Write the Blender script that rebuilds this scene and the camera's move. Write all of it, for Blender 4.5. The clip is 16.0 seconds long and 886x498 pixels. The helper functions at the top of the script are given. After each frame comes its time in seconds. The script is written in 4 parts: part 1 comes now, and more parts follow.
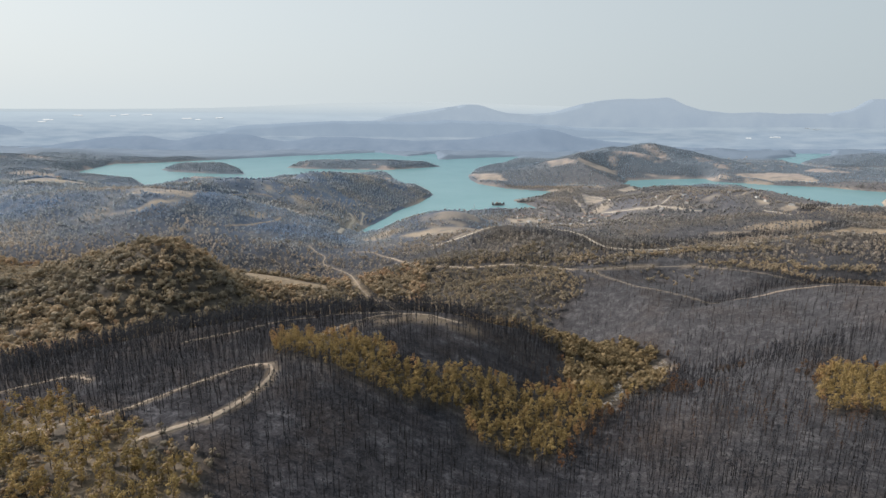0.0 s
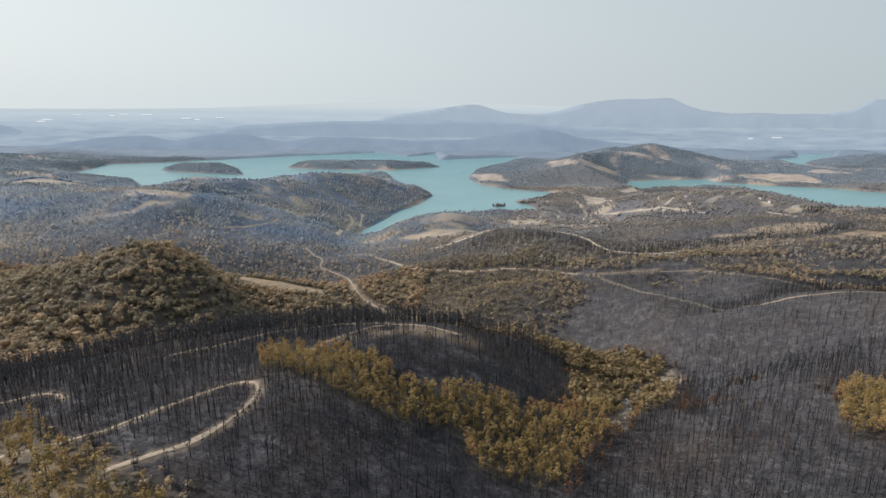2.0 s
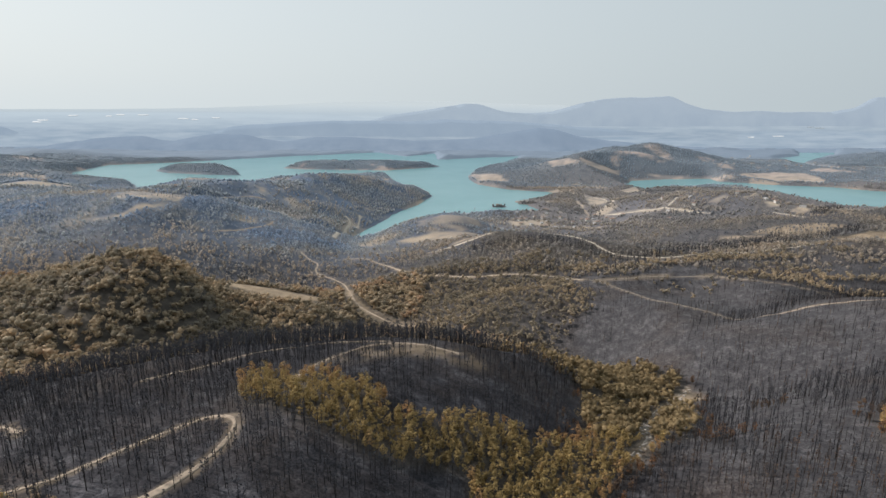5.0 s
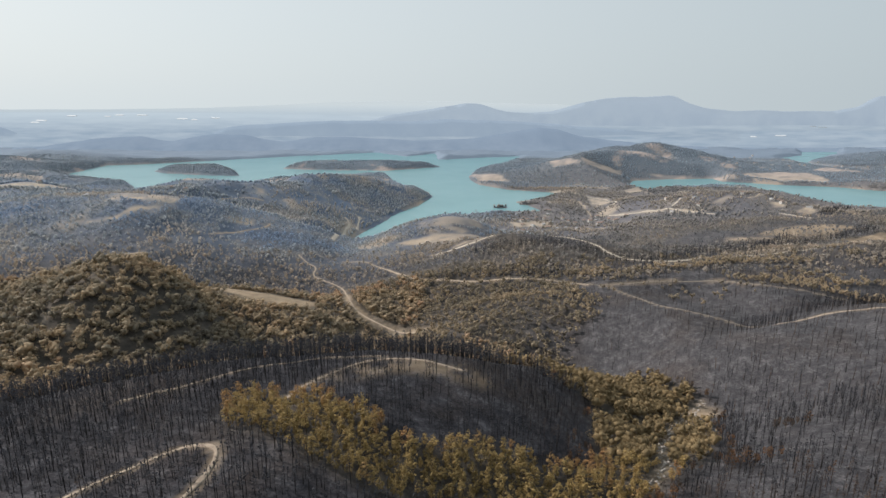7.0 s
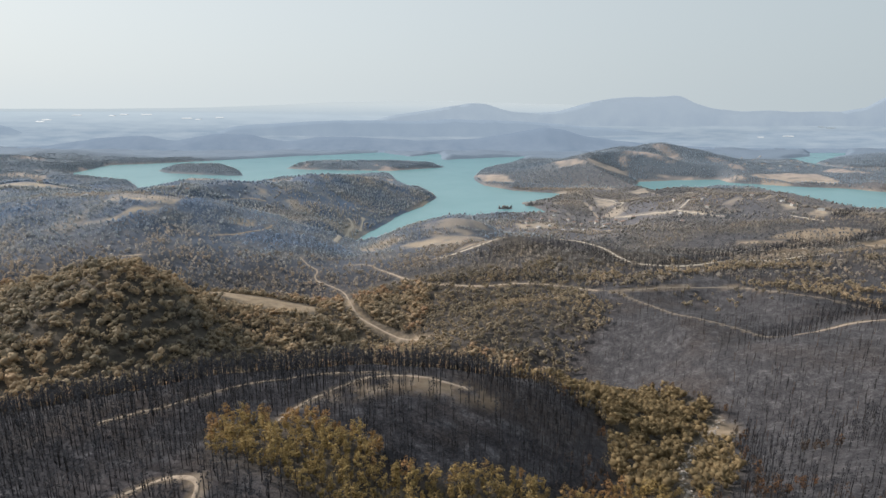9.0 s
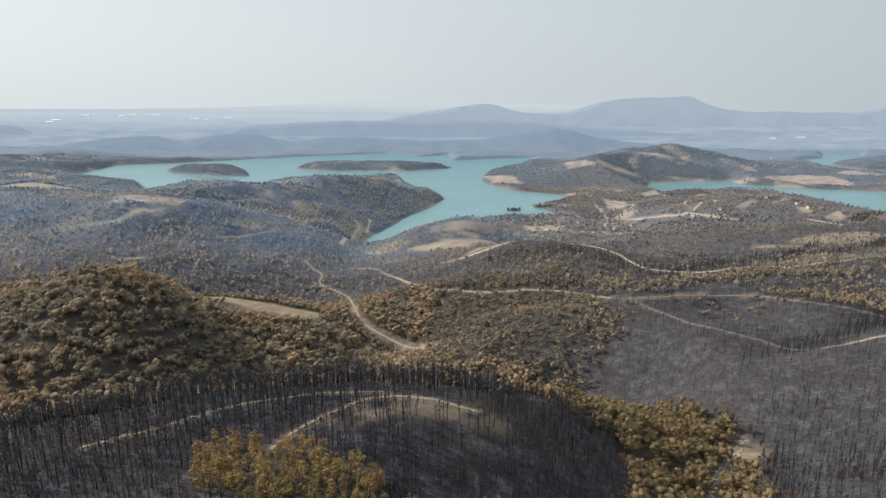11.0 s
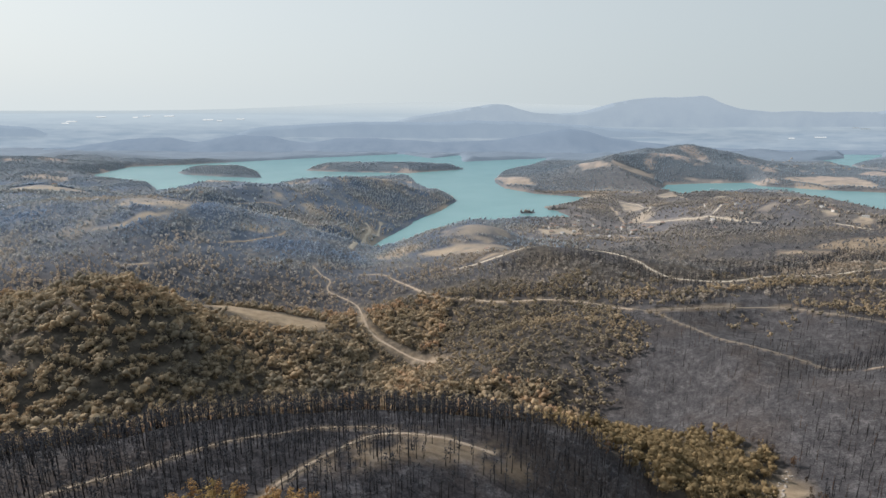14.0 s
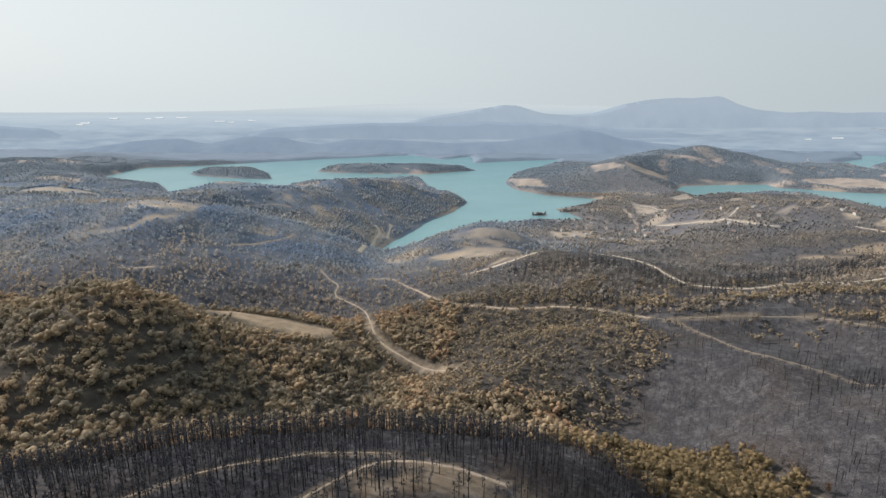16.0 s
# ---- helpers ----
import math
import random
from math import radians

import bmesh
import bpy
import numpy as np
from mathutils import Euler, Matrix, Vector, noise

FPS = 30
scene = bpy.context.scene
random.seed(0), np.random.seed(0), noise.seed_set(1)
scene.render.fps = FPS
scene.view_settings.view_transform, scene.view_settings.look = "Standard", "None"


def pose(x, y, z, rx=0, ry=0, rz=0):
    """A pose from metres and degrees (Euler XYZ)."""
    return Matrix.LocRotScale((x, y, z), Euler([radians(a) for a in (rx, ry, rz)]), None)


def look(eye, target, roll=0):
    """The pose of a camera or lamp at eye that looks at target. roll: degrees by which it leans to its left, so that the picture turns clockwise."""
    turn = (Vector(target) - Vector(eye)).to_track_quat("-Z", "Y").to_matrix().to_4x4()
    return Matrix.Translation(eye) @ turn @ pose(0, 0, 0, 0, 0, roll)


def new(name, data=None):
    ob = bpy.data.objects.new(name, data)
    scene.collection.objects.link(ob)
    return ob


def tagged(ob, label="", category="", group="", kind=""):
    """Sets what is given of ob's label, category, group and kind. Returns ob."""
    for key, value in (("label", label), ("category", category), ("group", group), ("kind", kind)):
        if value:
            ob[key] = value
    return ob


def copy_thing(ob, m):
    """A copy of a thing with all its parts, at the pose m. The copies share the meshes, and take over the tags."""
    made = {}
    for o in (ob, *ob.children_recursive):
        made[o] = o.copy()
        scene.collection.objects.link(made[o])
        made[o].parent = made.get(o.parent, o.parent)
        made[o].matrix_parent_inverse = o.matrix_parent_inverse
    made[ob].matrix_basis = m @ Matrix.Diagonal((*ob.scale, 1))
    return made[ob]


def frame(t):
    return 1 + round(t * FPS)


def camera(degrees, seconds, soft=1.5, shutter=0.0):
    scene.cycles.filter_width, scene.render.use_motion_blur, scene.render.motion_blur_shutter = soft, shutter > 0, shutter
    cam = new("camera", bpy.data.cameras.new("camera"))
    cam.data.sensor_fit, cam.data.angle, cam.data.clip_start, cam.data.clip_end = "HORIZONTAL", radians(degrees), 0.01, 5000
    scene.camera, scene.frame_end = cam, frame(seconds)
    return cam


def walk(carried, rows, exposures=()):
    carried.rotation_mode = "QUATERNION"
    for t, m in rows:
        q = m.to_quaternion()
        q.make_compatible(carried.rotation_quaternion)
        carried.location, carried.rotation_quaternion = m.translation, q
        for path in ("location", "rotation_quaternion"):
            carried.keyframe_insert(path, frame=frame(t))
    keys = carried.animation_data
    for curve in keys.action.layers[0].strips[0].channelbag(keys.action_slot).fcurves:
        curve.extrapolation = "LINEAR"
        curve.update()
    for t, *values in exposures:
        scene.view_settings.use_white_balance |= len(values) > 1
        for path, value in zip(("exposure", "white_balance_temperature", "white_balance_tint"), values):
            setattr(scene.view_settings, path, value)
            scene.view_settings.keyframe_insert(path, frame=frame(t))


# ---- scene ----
cam = camera(76.0, 16.0, soft=1.5)
PATH = [
    (0, 0.00, 0.00, 337.38, 75.965, -0.239, 0.055),
    (0.5, 0.54, 4.67, 337.45, 75.973, -0.249, 0.038),
    (1, 0.85, 9.46, 337.54, 75.976, -0.262, 0.071),
    (1.5, 1.00, 14.43, 337.63, 75.953, -0.272, 0.088),
    (2, 1.06, 19.59, 337.66, 75.967, -0.277, 0.104),
    (2.5, 1.06, 24.83, 337.62, 75.940, -0.295, 0.094),
    (3, 1.04, 30.17, 337.57, 75.941, -0.280, 0.079),
    (3.5, 1.01, 35.56, 337.46, 75.920, -0.232, 0.053),
    (4, 0.92, 40.97, 337.30, 75.924, -0.186, 0.030),
    (6.5, 0.25, 69.16, 336.89, 75.866, -0.028, -0.030),
    (7, 0.09, 74.72, 336.73, 75.881, -0.024, 0.011),
    (7.5, -0.04, 80.22, 336.58, 75.872, -0.050, 0.076),
    (8, -0.11, 85.69, 336.49, 75.870, -0.103, 0.171),
    (8.5, -0.16, 91.06, 336.41, 75.875, -0.108, 0.276),
    (9, -0.24, 96.45, 336.35, 75.871, -0.102, 0.470),
    (11.5, -0.63, 123.30, 336.75, 75.916, -0.118, 1.443),
    (12, -0.61, 128.69, 336.90, 75.921, -0.073, 1.627),
    (12.5, -0.58, 134.02, 336.99, 75.919, -0.052, 1.825),
    (13, -0.64, 139.37, 337.02, 75.923, -0.025, 2.033),
    (13.5, -0.83, 144.68, 336.96, 75.933, 0.003, 2.246),
    (14, -1.03, 150.01, 336.89, 75.964, 0.028, 2.482),
    (14.5, -1.15, 155.26, 336.80, 75.964, 0.050, 2.744),
    (15, -1.21, 160.34, 336.72, 76.001, 0.092, 3.011),
    (15.5, -1.21, 165.22, 336.65, 76.021, 0.113, 3.258),
    (16, -1.23, 170.02, 336.60, 76.071, 0.129, 3.567),
]
walk(cam, [(t, pose(x, y, z, rx, ry, rz)) for t, x, y, z, rx, ry, rz in PATH])

# ---- sky and sun ----
SUN_EL, SUN_AZ = 33.0, -72.0  # azimuth from +y towards +x
world = bpy.data.worlds.new("hazy_sky")
scene.world = world
world.use_nodes = True
wn, wl = world.node_tree.nodes, world.node_tree.links
wn.clear()
sky = wn.new("ShaderNodeTexSky")
sky.sky_type, sky.sun_disc = "NISHITA", False
sky.sun_elevation, sky.sun_rotation = radians(SUN_EL), radians(SUN_AZ)
sky.altitude, sky.air_density, sky.dust_density, sky.ozone_density = 200, 1.0, 6.0, 1.0
smoky = wn.new("ShaderNodeMix")
smoky.data_type = "RGBA"
smoky.inputs["Factor"].default_value = 0.87
# the smoke is brighter towards the sun's side
towards, across, glare = wn.new("ShaderNodeTexCoord"), wn.new("ShaderNodeVectorMath"), wn.new("ShaderNodeMapRange")
across.operation = "DOT_PRODUCT"
across.inputs[1].default_value = (math.sin(radians(SUN_AZ)), math.cos(radians(SUN_AZ)), 0)
glare.inputs["From Min"].default_value, glare.inputs["From Max"].default_value = -0.40, 0.85
veil = wn.new("ShaderNodeMix")
veil.data_type = "RGBA"
veil.inputs["A"].default_value, veil.inputs["B"].default_value = (5.40, 6.18, 6.62, 1), (7.95, 8.66, 8.95, 1)
wl.new(towards.outputs["Generated"], across.inputs[0])
wl.new(across.outputs["Value"], glare.inputs["Value"])
wl.new(glare.outputs[0], veil.inputs["Factor"])
wl.new(veil.outputs["Result"], smoky.inputs["B"])
backg = wn.new("ShaderNodeBackground")
backg.inputs["Strength"].default_value = 0.10
wout = wn.new("ShaderNodeOutputWorld")
wl.new(sky.outputs[0], smoky.inputs["A"])
wl.new(smoky.outputs["Result"], backg.inputs["Color"])
wl.new(backg.outputs[0], wout.inputs["Surface"])

sun = new("sun", bpy.data.lights.new("sun", "SUN"))
sun.data.energy, sun.data.angle, sun.data.color = 5.0, radians(0.8), (1.0, 0.925, 0.865)
el, az = radians(SUN_EL), radians(SUN_AZ)
sun.matrix_world = look((math.sin(az) * math.cos(el) * 900, math.cos(az) * math.cos(el) * 900, math.sin(el) * 900), (0, 0, 0))


# ---- materials ----
def nodes_of(name):
    m = bpy.data.materials.new(name)
    m.use_nodes = True
    nt = m.node_tree
    return m, nt, nt.nodes["Principled BSDF"]


def noise_node(nt, scale, detail=5, rough=0.6, coord="Object"):
    tc = nt.nodes.new("ShaderNodeTexCoord")
    n = nt.nodes.new("ShaderNodeTexNoise")
    n.inputs["Scale"].default_value, n.inputs["Detail"].default_value, n.inputs["Roughness"].default_value = scale, detail, rough
    nt.links.new(tc.outputs[coord], n.inputs["Vector"])
    return n.outputs["Fac"]


def ramp(nt, fac, stops):
    r = nt.nodes.new("ShaderNodeValToRGB")
    while len(r.color_ramp.elements) < len(stops):
        r.color_ramp.elements.new(0.5)
    for e, (p, c) in zip(r.color_ramp.elements, stops):
        e.position, e.color = p, (*c, 1)
    nt.links.new(fac, r.inputs[0])
    return r.outputs[0]


def mix(nt, fac, a, b, mode="MIX"):
    m = nt.nodes.new("ShaderNodeMix")
    m.data_type, m.blend_type = "RGBA", mode
    for key, v in (("Factor", fac), ("A", a), ("B", b)):
        if isinstance(v, (int, float)):
            m.inputs[key].default_value = v
        elif isinstance(v, tuple):
            m.inputs[key].default_value = (*v, 1)
        else:
            nt.links.new(v, m.inputs[key])
    return m.outputs["Result"]


def bump(nt, bsdf, height, strength, distance):
    b = nt.nodes.new("ShaderNodeBump")
    b.inputs["Strength"].default_value, b.inputs["Distance"].default_value = strength, distance
    nt.links.new(height, b.inputs["Height"])
    nt.links.new(b.outputs[0], bsdf.inputs["Normal"])


def plain(name, stops, scale=1.0, rough=0.9, bump_m=0.0, spec=0.2):
    """A surface whose colour runs through the stops by a noise of that scale."""
    m, nt, b = nodes_of(name)
    f = noise_node(nt, scale)
    nt.links.new(ramp(nt, f, stops), b.inputs["Base Color"])
    b.inputs["Roughness"].default_value = rough
    b.inputs["Specular IOR Level"].default_value = spec
    if bump_m:
        bump(nt, b, f, 0.7, bump_m)
    return m


def foliage(name, stops, grain=0.9, patchy=0.22):
    """Needles and leaves: colour by tree (attribute tint) and by clump."""
    m, nt, b = nodes_of(name)
    at = nt.nodes.new("ShaderNodeAttribute")
    at.attribute_name = "tint"
    geo = nt.nodes.new("ShaderNodeNewGeometry")
    col = ramp(nt, at.outputs["Fac"], stops)
    shade = ramp(nt, geo.outputs["Random Per Island"], [(0.0, (0.86, 0.86, 0.86)), (1.0, (1.10, 1.09, 1.07))])
    mottle = ramp(nt, noise_node(nt, grain, 4, 0.7), [(0.30, (1 - patchy,) * 3), (0.50, (0.98, 0.98, 0.98)), (0.70, (1 + patchy,) * 3)])
    leaf = mix(nt, 1.0, mix(nt, 1.0, col, shade, "MULTIPLY"), mottle, "MULTIPLY")
    nt.links.new(leaf, b.inputs["Base Color"])
    b.inputs["Roughness"].default_value = 0.8
    b.inputs["Specular IOR Level"].default_value = 0.15
    thin = nt.nodes.new("ShaderNodeBsdfTranslucent")
    nt.links.new(leaf, thin.inputs["Color"])
    both = nt.nodes.new("ShaderNodeMixShader")
    both.inputs[0].default_value = 0.30
    nt.links.new(b.outputs[0], both.inputs[1])
    nt.links.new(thin.outputs[0], both.inputs[2])
    nt.links.new(both.outputs[0], nt.nodes["Material Output"].inputs["Surface"])
    return m


M_CHAR = foliage("charred_wood", [(0.0, (0.027, 0.026, 0.028)), (0.55, (0.036, 0.033, 0.034)), (1.0, (0.100, 0.066, 0.050))])
# scorched grey-brown twigs; their bluish cast is haze put into the colour
M_TWIG = foliage("scorched_twigs", [(0.0, (0.046, 0.049, 0.060)), (0.55, (0.060, 0.060, 0.067)), (1.0, (0.130, 0.085, 0.062))])
M_BARK = plain("pine_bark", [(0.3, (0.06, 0.045, 0.035)), (0.7, (0.13, 0.10, 0.075))], 0.8, 0.95)
M_PINE = foliage("pine_needles", [(0.0, (0.140, 0.107, 0.050)), (0.45, (0.262, 0.192, 0.084)), (0.8, (0.362, 0.262, 0.112)), (1.0, (0.362, 0.218, 0.106))], 0.6)
M_OAK = foliage("oak_leaves", [(0.0, (0.140, 0.108, 0.062)), (0.5, (0.262, 0.196, 0.108)), (1.0, (0.365, 0.262, 0.145))], 0.4)
M_SCRUB = foliage("singed_scrub", [(0.0, (0.175, 0.163, 0.142)), (0.35, (0.298, 0.247, 0.176)), (0.7, (0.420, 0.320, 0.208)), (1.0, (0.430, 0.290, 0.188))], 0.5)
M_SINGED = foliage("foxy_needles", [(0.0, (0.060, 0.048, 0.040)), (0.5, (0.105, 0.070, 0.048)), (1.0, (0.200, 0.105, 0.055))])
# the farther the wood, the more pale blue haze is put into its colour
M_MIDWOOD = foliage("hazed_dry_woods", [(0.0, (0.165, 0.173, 0.193)), (0.5, (0.282, 0.262, 0.242)), (1.0, (0.405, 0.338, 0.270))], 0.1)
M_HAZED_LAKEWOOD = foliage("hazed_lakeside_woods", [(0.0, (0.262, 0.338, 0.455)), (0.45, (0.355, 0.385, 0.410)), (1.0, (0.480, 0.418, 0.358))], 0.1)
M_HAZED_FARWOOD = foliage("hazed_distant_woods", [(0.0, (0.245, 0.310, 0.388)), (0.5, (0.285, 0.338, 0.398)), (1.0, (0.345, 0.372, 0.400))], 0.1)
M_ROAD = plain("dirt_track", [(0.25, (0.20, 0.155, 0.120)), (0.55, (0.33, 0.27, 0.21)), (0.75, (0.40, 0.335, 0.265))], 0.45, 0.95, 0.1)
M_LANE = plain("chalky_road", [(0.25, (0.33, 0.29, 0.235)), (0.75, (0.50, 0.445, 0.375))], 0.25, 0.95, 0.1)
M_TRAIL = plain("ashy_trail", [(0.25, (0.13, 0.115, 0.10)), (0.75, (0.24, 0.205, 0.17))], 0.25, 0.95, 0.1)
M_WALL = plain("lime_plaster", [(0.3, (0.42, 0.41, 0.39)), (0.7, (0.58, 0.56, 0.53))], 0.6, 0.85)
M_ROCK = plain("pale_rock", [(0.3, (0.20, 0.18, 0.165)), (0.7, (0.42, 0.38, 0.34))], 0.9, 0.9, 0.05)
M_COVER = plain("white_film", [(0.3, (0.66, 0.68, 0.70)), (0.7, (0.76, 0.78, 0.80))], 0.05, 0.6)
M_ROOF = plain("clay_tiles", [(0.3, (0.20, 0.135, 0.11)), (0.7, (0.28, 0.20, 0.165))], 1.5, 0.85)
M_PANE = plain("dark_glass", [(0.4, (0.03, 0.035, 0.04)), (0.6, (0.05, 0.055, 0.06))], 1.0, 0.15, 0, 0.5)
M_STEEL = plain("galvanised_steel", [(0.4, (0.25, 0.25, 0.26)), (0.6, (0.33, 0.33, 0.34))], 2.0, 0.5)


def land_material():
    """Ash, litter, dry grass and bare earth by the cover attribute; haze put into the farther tones by the land
    attribute.
    """
    m, nt, b = nodes_of("hill_ground")
    cov = nt.nodes.new("ShaderNodeAttribute")
    cov.attribute_name = "cover"
    sep = nt.nodes.new("ShaderNodeSeparateColor")
    nt.links.new(cov.outputs["Color"], sep.inputs[0])
    lan = nt.nodes.new("ShaderNodeAttribute")
    lan.attribute_name = "land"
    sel = nt.nodes.new("ShaderNodeSeparateColor")
    nt.links.new(lan.outputs["Color"], sel.inputs[0])
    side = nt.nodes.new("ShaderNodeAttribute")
    side.attribute_name = "less_haze"
    n_big, n_mid, n_fine = noise_node(nt, 0.012, 6), noise_node(nt, 0.09, 8, 0.65), noise_node(nt, 0.7, 6, 0.7)
    litter = ramp(nt, n_mid, [(0.3, (0.040, 0.036, 0.032)), (0.5, (0.070, 0.061, 0.052)), (0.7, (0.150, 0.128, 0.105))])
    # dark ash, turned slightly blue for the haze over it
    ash = ramp(nt, n_mid, [(0.3, (0.018, 0.018, 0.021)), (0.5, (0.034, 0.0335, 0.039)), (0.72, (0.090, 0.088, 0.097))])
    pale_ash = ramp(nt, n_mid, [(0.3, (0.038, 0.0375, 0.041)), (0.5, (0.057, 0.0555, 0.060)), (0.72, (0.100, 0.096, 0.100))])
    ash = mix(nt, sep.outputs[2], ash, pale_ash)
    ash = mix(nt, ramp(nt, n_big, [(0.50, (0, 0, 0)), (0.66, (0.5, 0.5, 0.5))]), ash, ramp(nt, n_fine, [(0.3, (0.036, 0.029, 0.026)), (0.7, (0.085, 0.066, 0.056))]))
    grass = ramp(nt, n_mid, [(0.3, (0.20, 0.15, 0.10)), (0.7, (0.36, 0.285, 0.205))])
    ash = mix(nt, 1.0, ash, ramp(nt, noise_node(nt, 1.1, 4, 0.7), [(0.36, (0.68, 0.68, 0.68)), (0.5, (1.0, 1.0, 1.0)), (0.66, (1.45, 1.43, 1.40))]), "MULTIPLY")
    ash = mix(nt, 1.0, ash, ramp(nt, noise_node(nt, 0.32, 5, 0.75), [(0.36, (0.70, 0.70, 0.71)), (0.5, (1.0, 1.0, 1.0)), (0.62, (1.32, 1.31, 1.30))]), "MULTIPLY")
    c = mix(nt, sep.outputs[0], litter, ash)
    c = mix(nt, sep.outputs[1], c, grass)
    # lakeside and far tones: bluish haze put into the ground colour
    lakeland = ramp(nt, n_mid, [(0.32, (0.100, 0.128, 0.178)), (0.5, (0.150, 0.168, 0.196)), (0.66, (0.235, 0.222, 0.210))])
    # bluer patches: smoke and shadow put into the colour
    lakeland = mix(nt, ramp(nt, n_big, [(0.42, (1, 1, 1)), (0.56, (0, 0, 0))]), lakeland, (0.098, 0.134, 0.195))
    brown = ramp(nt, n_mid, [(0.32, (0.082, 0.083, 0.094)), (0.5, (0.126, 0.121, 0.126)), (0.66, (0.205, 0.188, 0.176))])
    # eastwards less haze is painted in, so the ground turns browner
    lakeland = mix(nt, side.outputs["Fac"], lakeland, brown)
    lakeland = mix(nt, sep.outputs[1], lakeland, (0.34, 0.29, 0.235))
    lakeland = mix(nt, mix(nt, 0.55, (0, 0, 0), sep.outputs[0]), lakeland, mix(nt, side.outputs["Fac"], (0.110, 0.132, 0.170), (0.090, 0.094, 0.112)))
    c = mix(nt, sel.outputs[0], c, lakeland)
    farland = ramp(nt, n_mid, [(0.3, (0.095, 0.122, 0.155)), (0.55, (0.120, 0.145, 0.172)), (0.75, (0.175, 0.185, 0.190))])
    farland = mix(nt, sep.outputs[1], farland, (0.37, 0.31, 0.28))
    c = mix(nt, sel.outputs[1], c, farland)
    # the farthest shore gets one more coat of haze colour
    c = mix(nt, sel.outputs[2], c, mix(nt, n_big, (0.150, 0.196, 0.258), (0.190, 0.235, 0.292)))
    nt.links.new(c, b.inputs["Base Color"])
    b.inputs["Roughness"].default_value = 0.95
    b.inputs["Specular IOR Level"].default_value = 0.1
    rough_ground = mix(nt, 0.65, n_mid, n_fine)
    bump(nt, b, rough_ground, 0.8, 0.9)
    return m


def water_material():
    m, nt, b = nodes_of("turquoise_water")
    f = noise_node(nt, 0.004, 4)
    nt.links.new(ramp(nt, f, [(0.3, (0.115, 0.250, 0.272)), (0.7, (0.140, 0.282, 0.302))]), b.inputs["Base Color"])
    b.inputs["Roughness"].default_value = 0.25
    b.inputs["IOR"].default_value = 1.33
    bump(nt, b, noise_node(nt, 0.15, 6, 0.6), 0.25, 0.5)
    return m


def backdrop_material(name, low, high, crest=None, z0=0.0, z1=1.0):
    """Distant hills: haze put into a pale colour, nearly all of it emitted."""
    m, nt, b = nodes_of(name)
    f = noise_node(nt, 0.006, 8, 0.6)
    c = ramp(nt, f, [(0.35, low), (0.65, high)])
    # painted haze shifts the colour with height from z0 to z1
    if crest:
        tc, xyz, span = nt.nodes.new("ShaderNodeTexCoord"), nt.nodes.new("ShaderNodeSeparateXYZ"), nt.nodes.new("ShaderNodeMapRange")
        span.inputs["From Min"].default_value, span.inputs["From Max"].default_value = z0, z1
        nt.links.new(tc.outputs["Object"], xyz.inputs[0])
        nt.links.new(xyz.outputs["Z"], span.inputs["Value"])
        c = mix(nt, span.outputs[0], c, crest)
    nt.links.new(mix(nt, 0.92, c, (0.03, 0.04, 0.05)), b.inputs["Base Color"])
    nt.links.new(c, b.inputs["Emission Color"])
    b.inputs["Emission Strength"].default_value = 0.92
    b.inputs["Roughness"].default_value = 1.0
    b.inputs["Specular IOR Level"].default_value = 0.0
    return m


M_LAND, M_WATER = land_material(), water_material()

# ---- the lie of the land ----
ELEV_LAKE = [
    (72, 57, 40, 41, 126, 104, 72, 148, 145, 93, 70, 65),
    (78, 87, 74, 78, 125, 40, 180, 141, 148, 97, 90, 81),
    (82, 132, 147, 193, 149, 58, 141, 21, 121, 111, 117, 93),
    (81, 144, 177, 167, 95, 45, 121, 53, 101, 101, 96, 80),
    (77, 117, 146, 148, 100, -42, -13, 40, 96, 87, 58, 57),
    (79, 78, 68, 101, 163, 70, -21, 24, 91, 84, 56, 53),
    (85, 60, 3, 26, 131, 62, -54, -8, 55, 74, 68, 64),
    (80, 55, 20, 21, 52, 29, -5, 16, 46, 66, 73, 73),
]
ELEV_HILLS = [
    (81, 97, 119, 133, 116, 119, 138, 132, 128, 123, 111),
    (81, 114, 157, 193, 208, 217, 223, 173, 139, 122, 106),
    (85, 135, 184, 163, 238, 137, 191, 240, 161, 123, 104),
    (91, 136, 158, 95, 206, 245, 133, 285, 175, 132, 108),
    (96, 121, 127, 204, 127, 183, 70, 223, 123, 141, 121),
    (102, 131, 101, 229, 146, 25, 164, 139, 101, 133, 122),
    (101, 127, 86, 49, 29, 138, 126, 132, 192, 121, 105),
    (104, 130, 154, 120, 70, 114, 188, 74, 131, 100, 100),
    (134, 161, 184, 145, 72, 25, 23, -4, 41, 83, 110),
]
ELEV_SPUR = [
    (161, 167, 173, 178, 181, 183, 187, 191, 194, 193, 190, 187, 183),
    (163, 173, 185, 199, 205, 197, 197, 195, 197, 196, 198, 202, 205),
    (158, 173, 186, 200, 211, 197, 191, 181, 186, 191, 198, 209, 219),
    (150, 170, 192, 191, 202, 220, 179, 157, 183, 186, 189, 204, 222),
    (148, 162, 178, 188, 193, 208, 196, 166, 178, 188, 180, 191, 215),
    (155, 159, 162, 184, 202, 196, 215, 163, 125, 170, 177, 180, 202),
    (163, 167, 149, 140, 168, 181, 169, 173, 132, 111, 156, 173, 188),
]
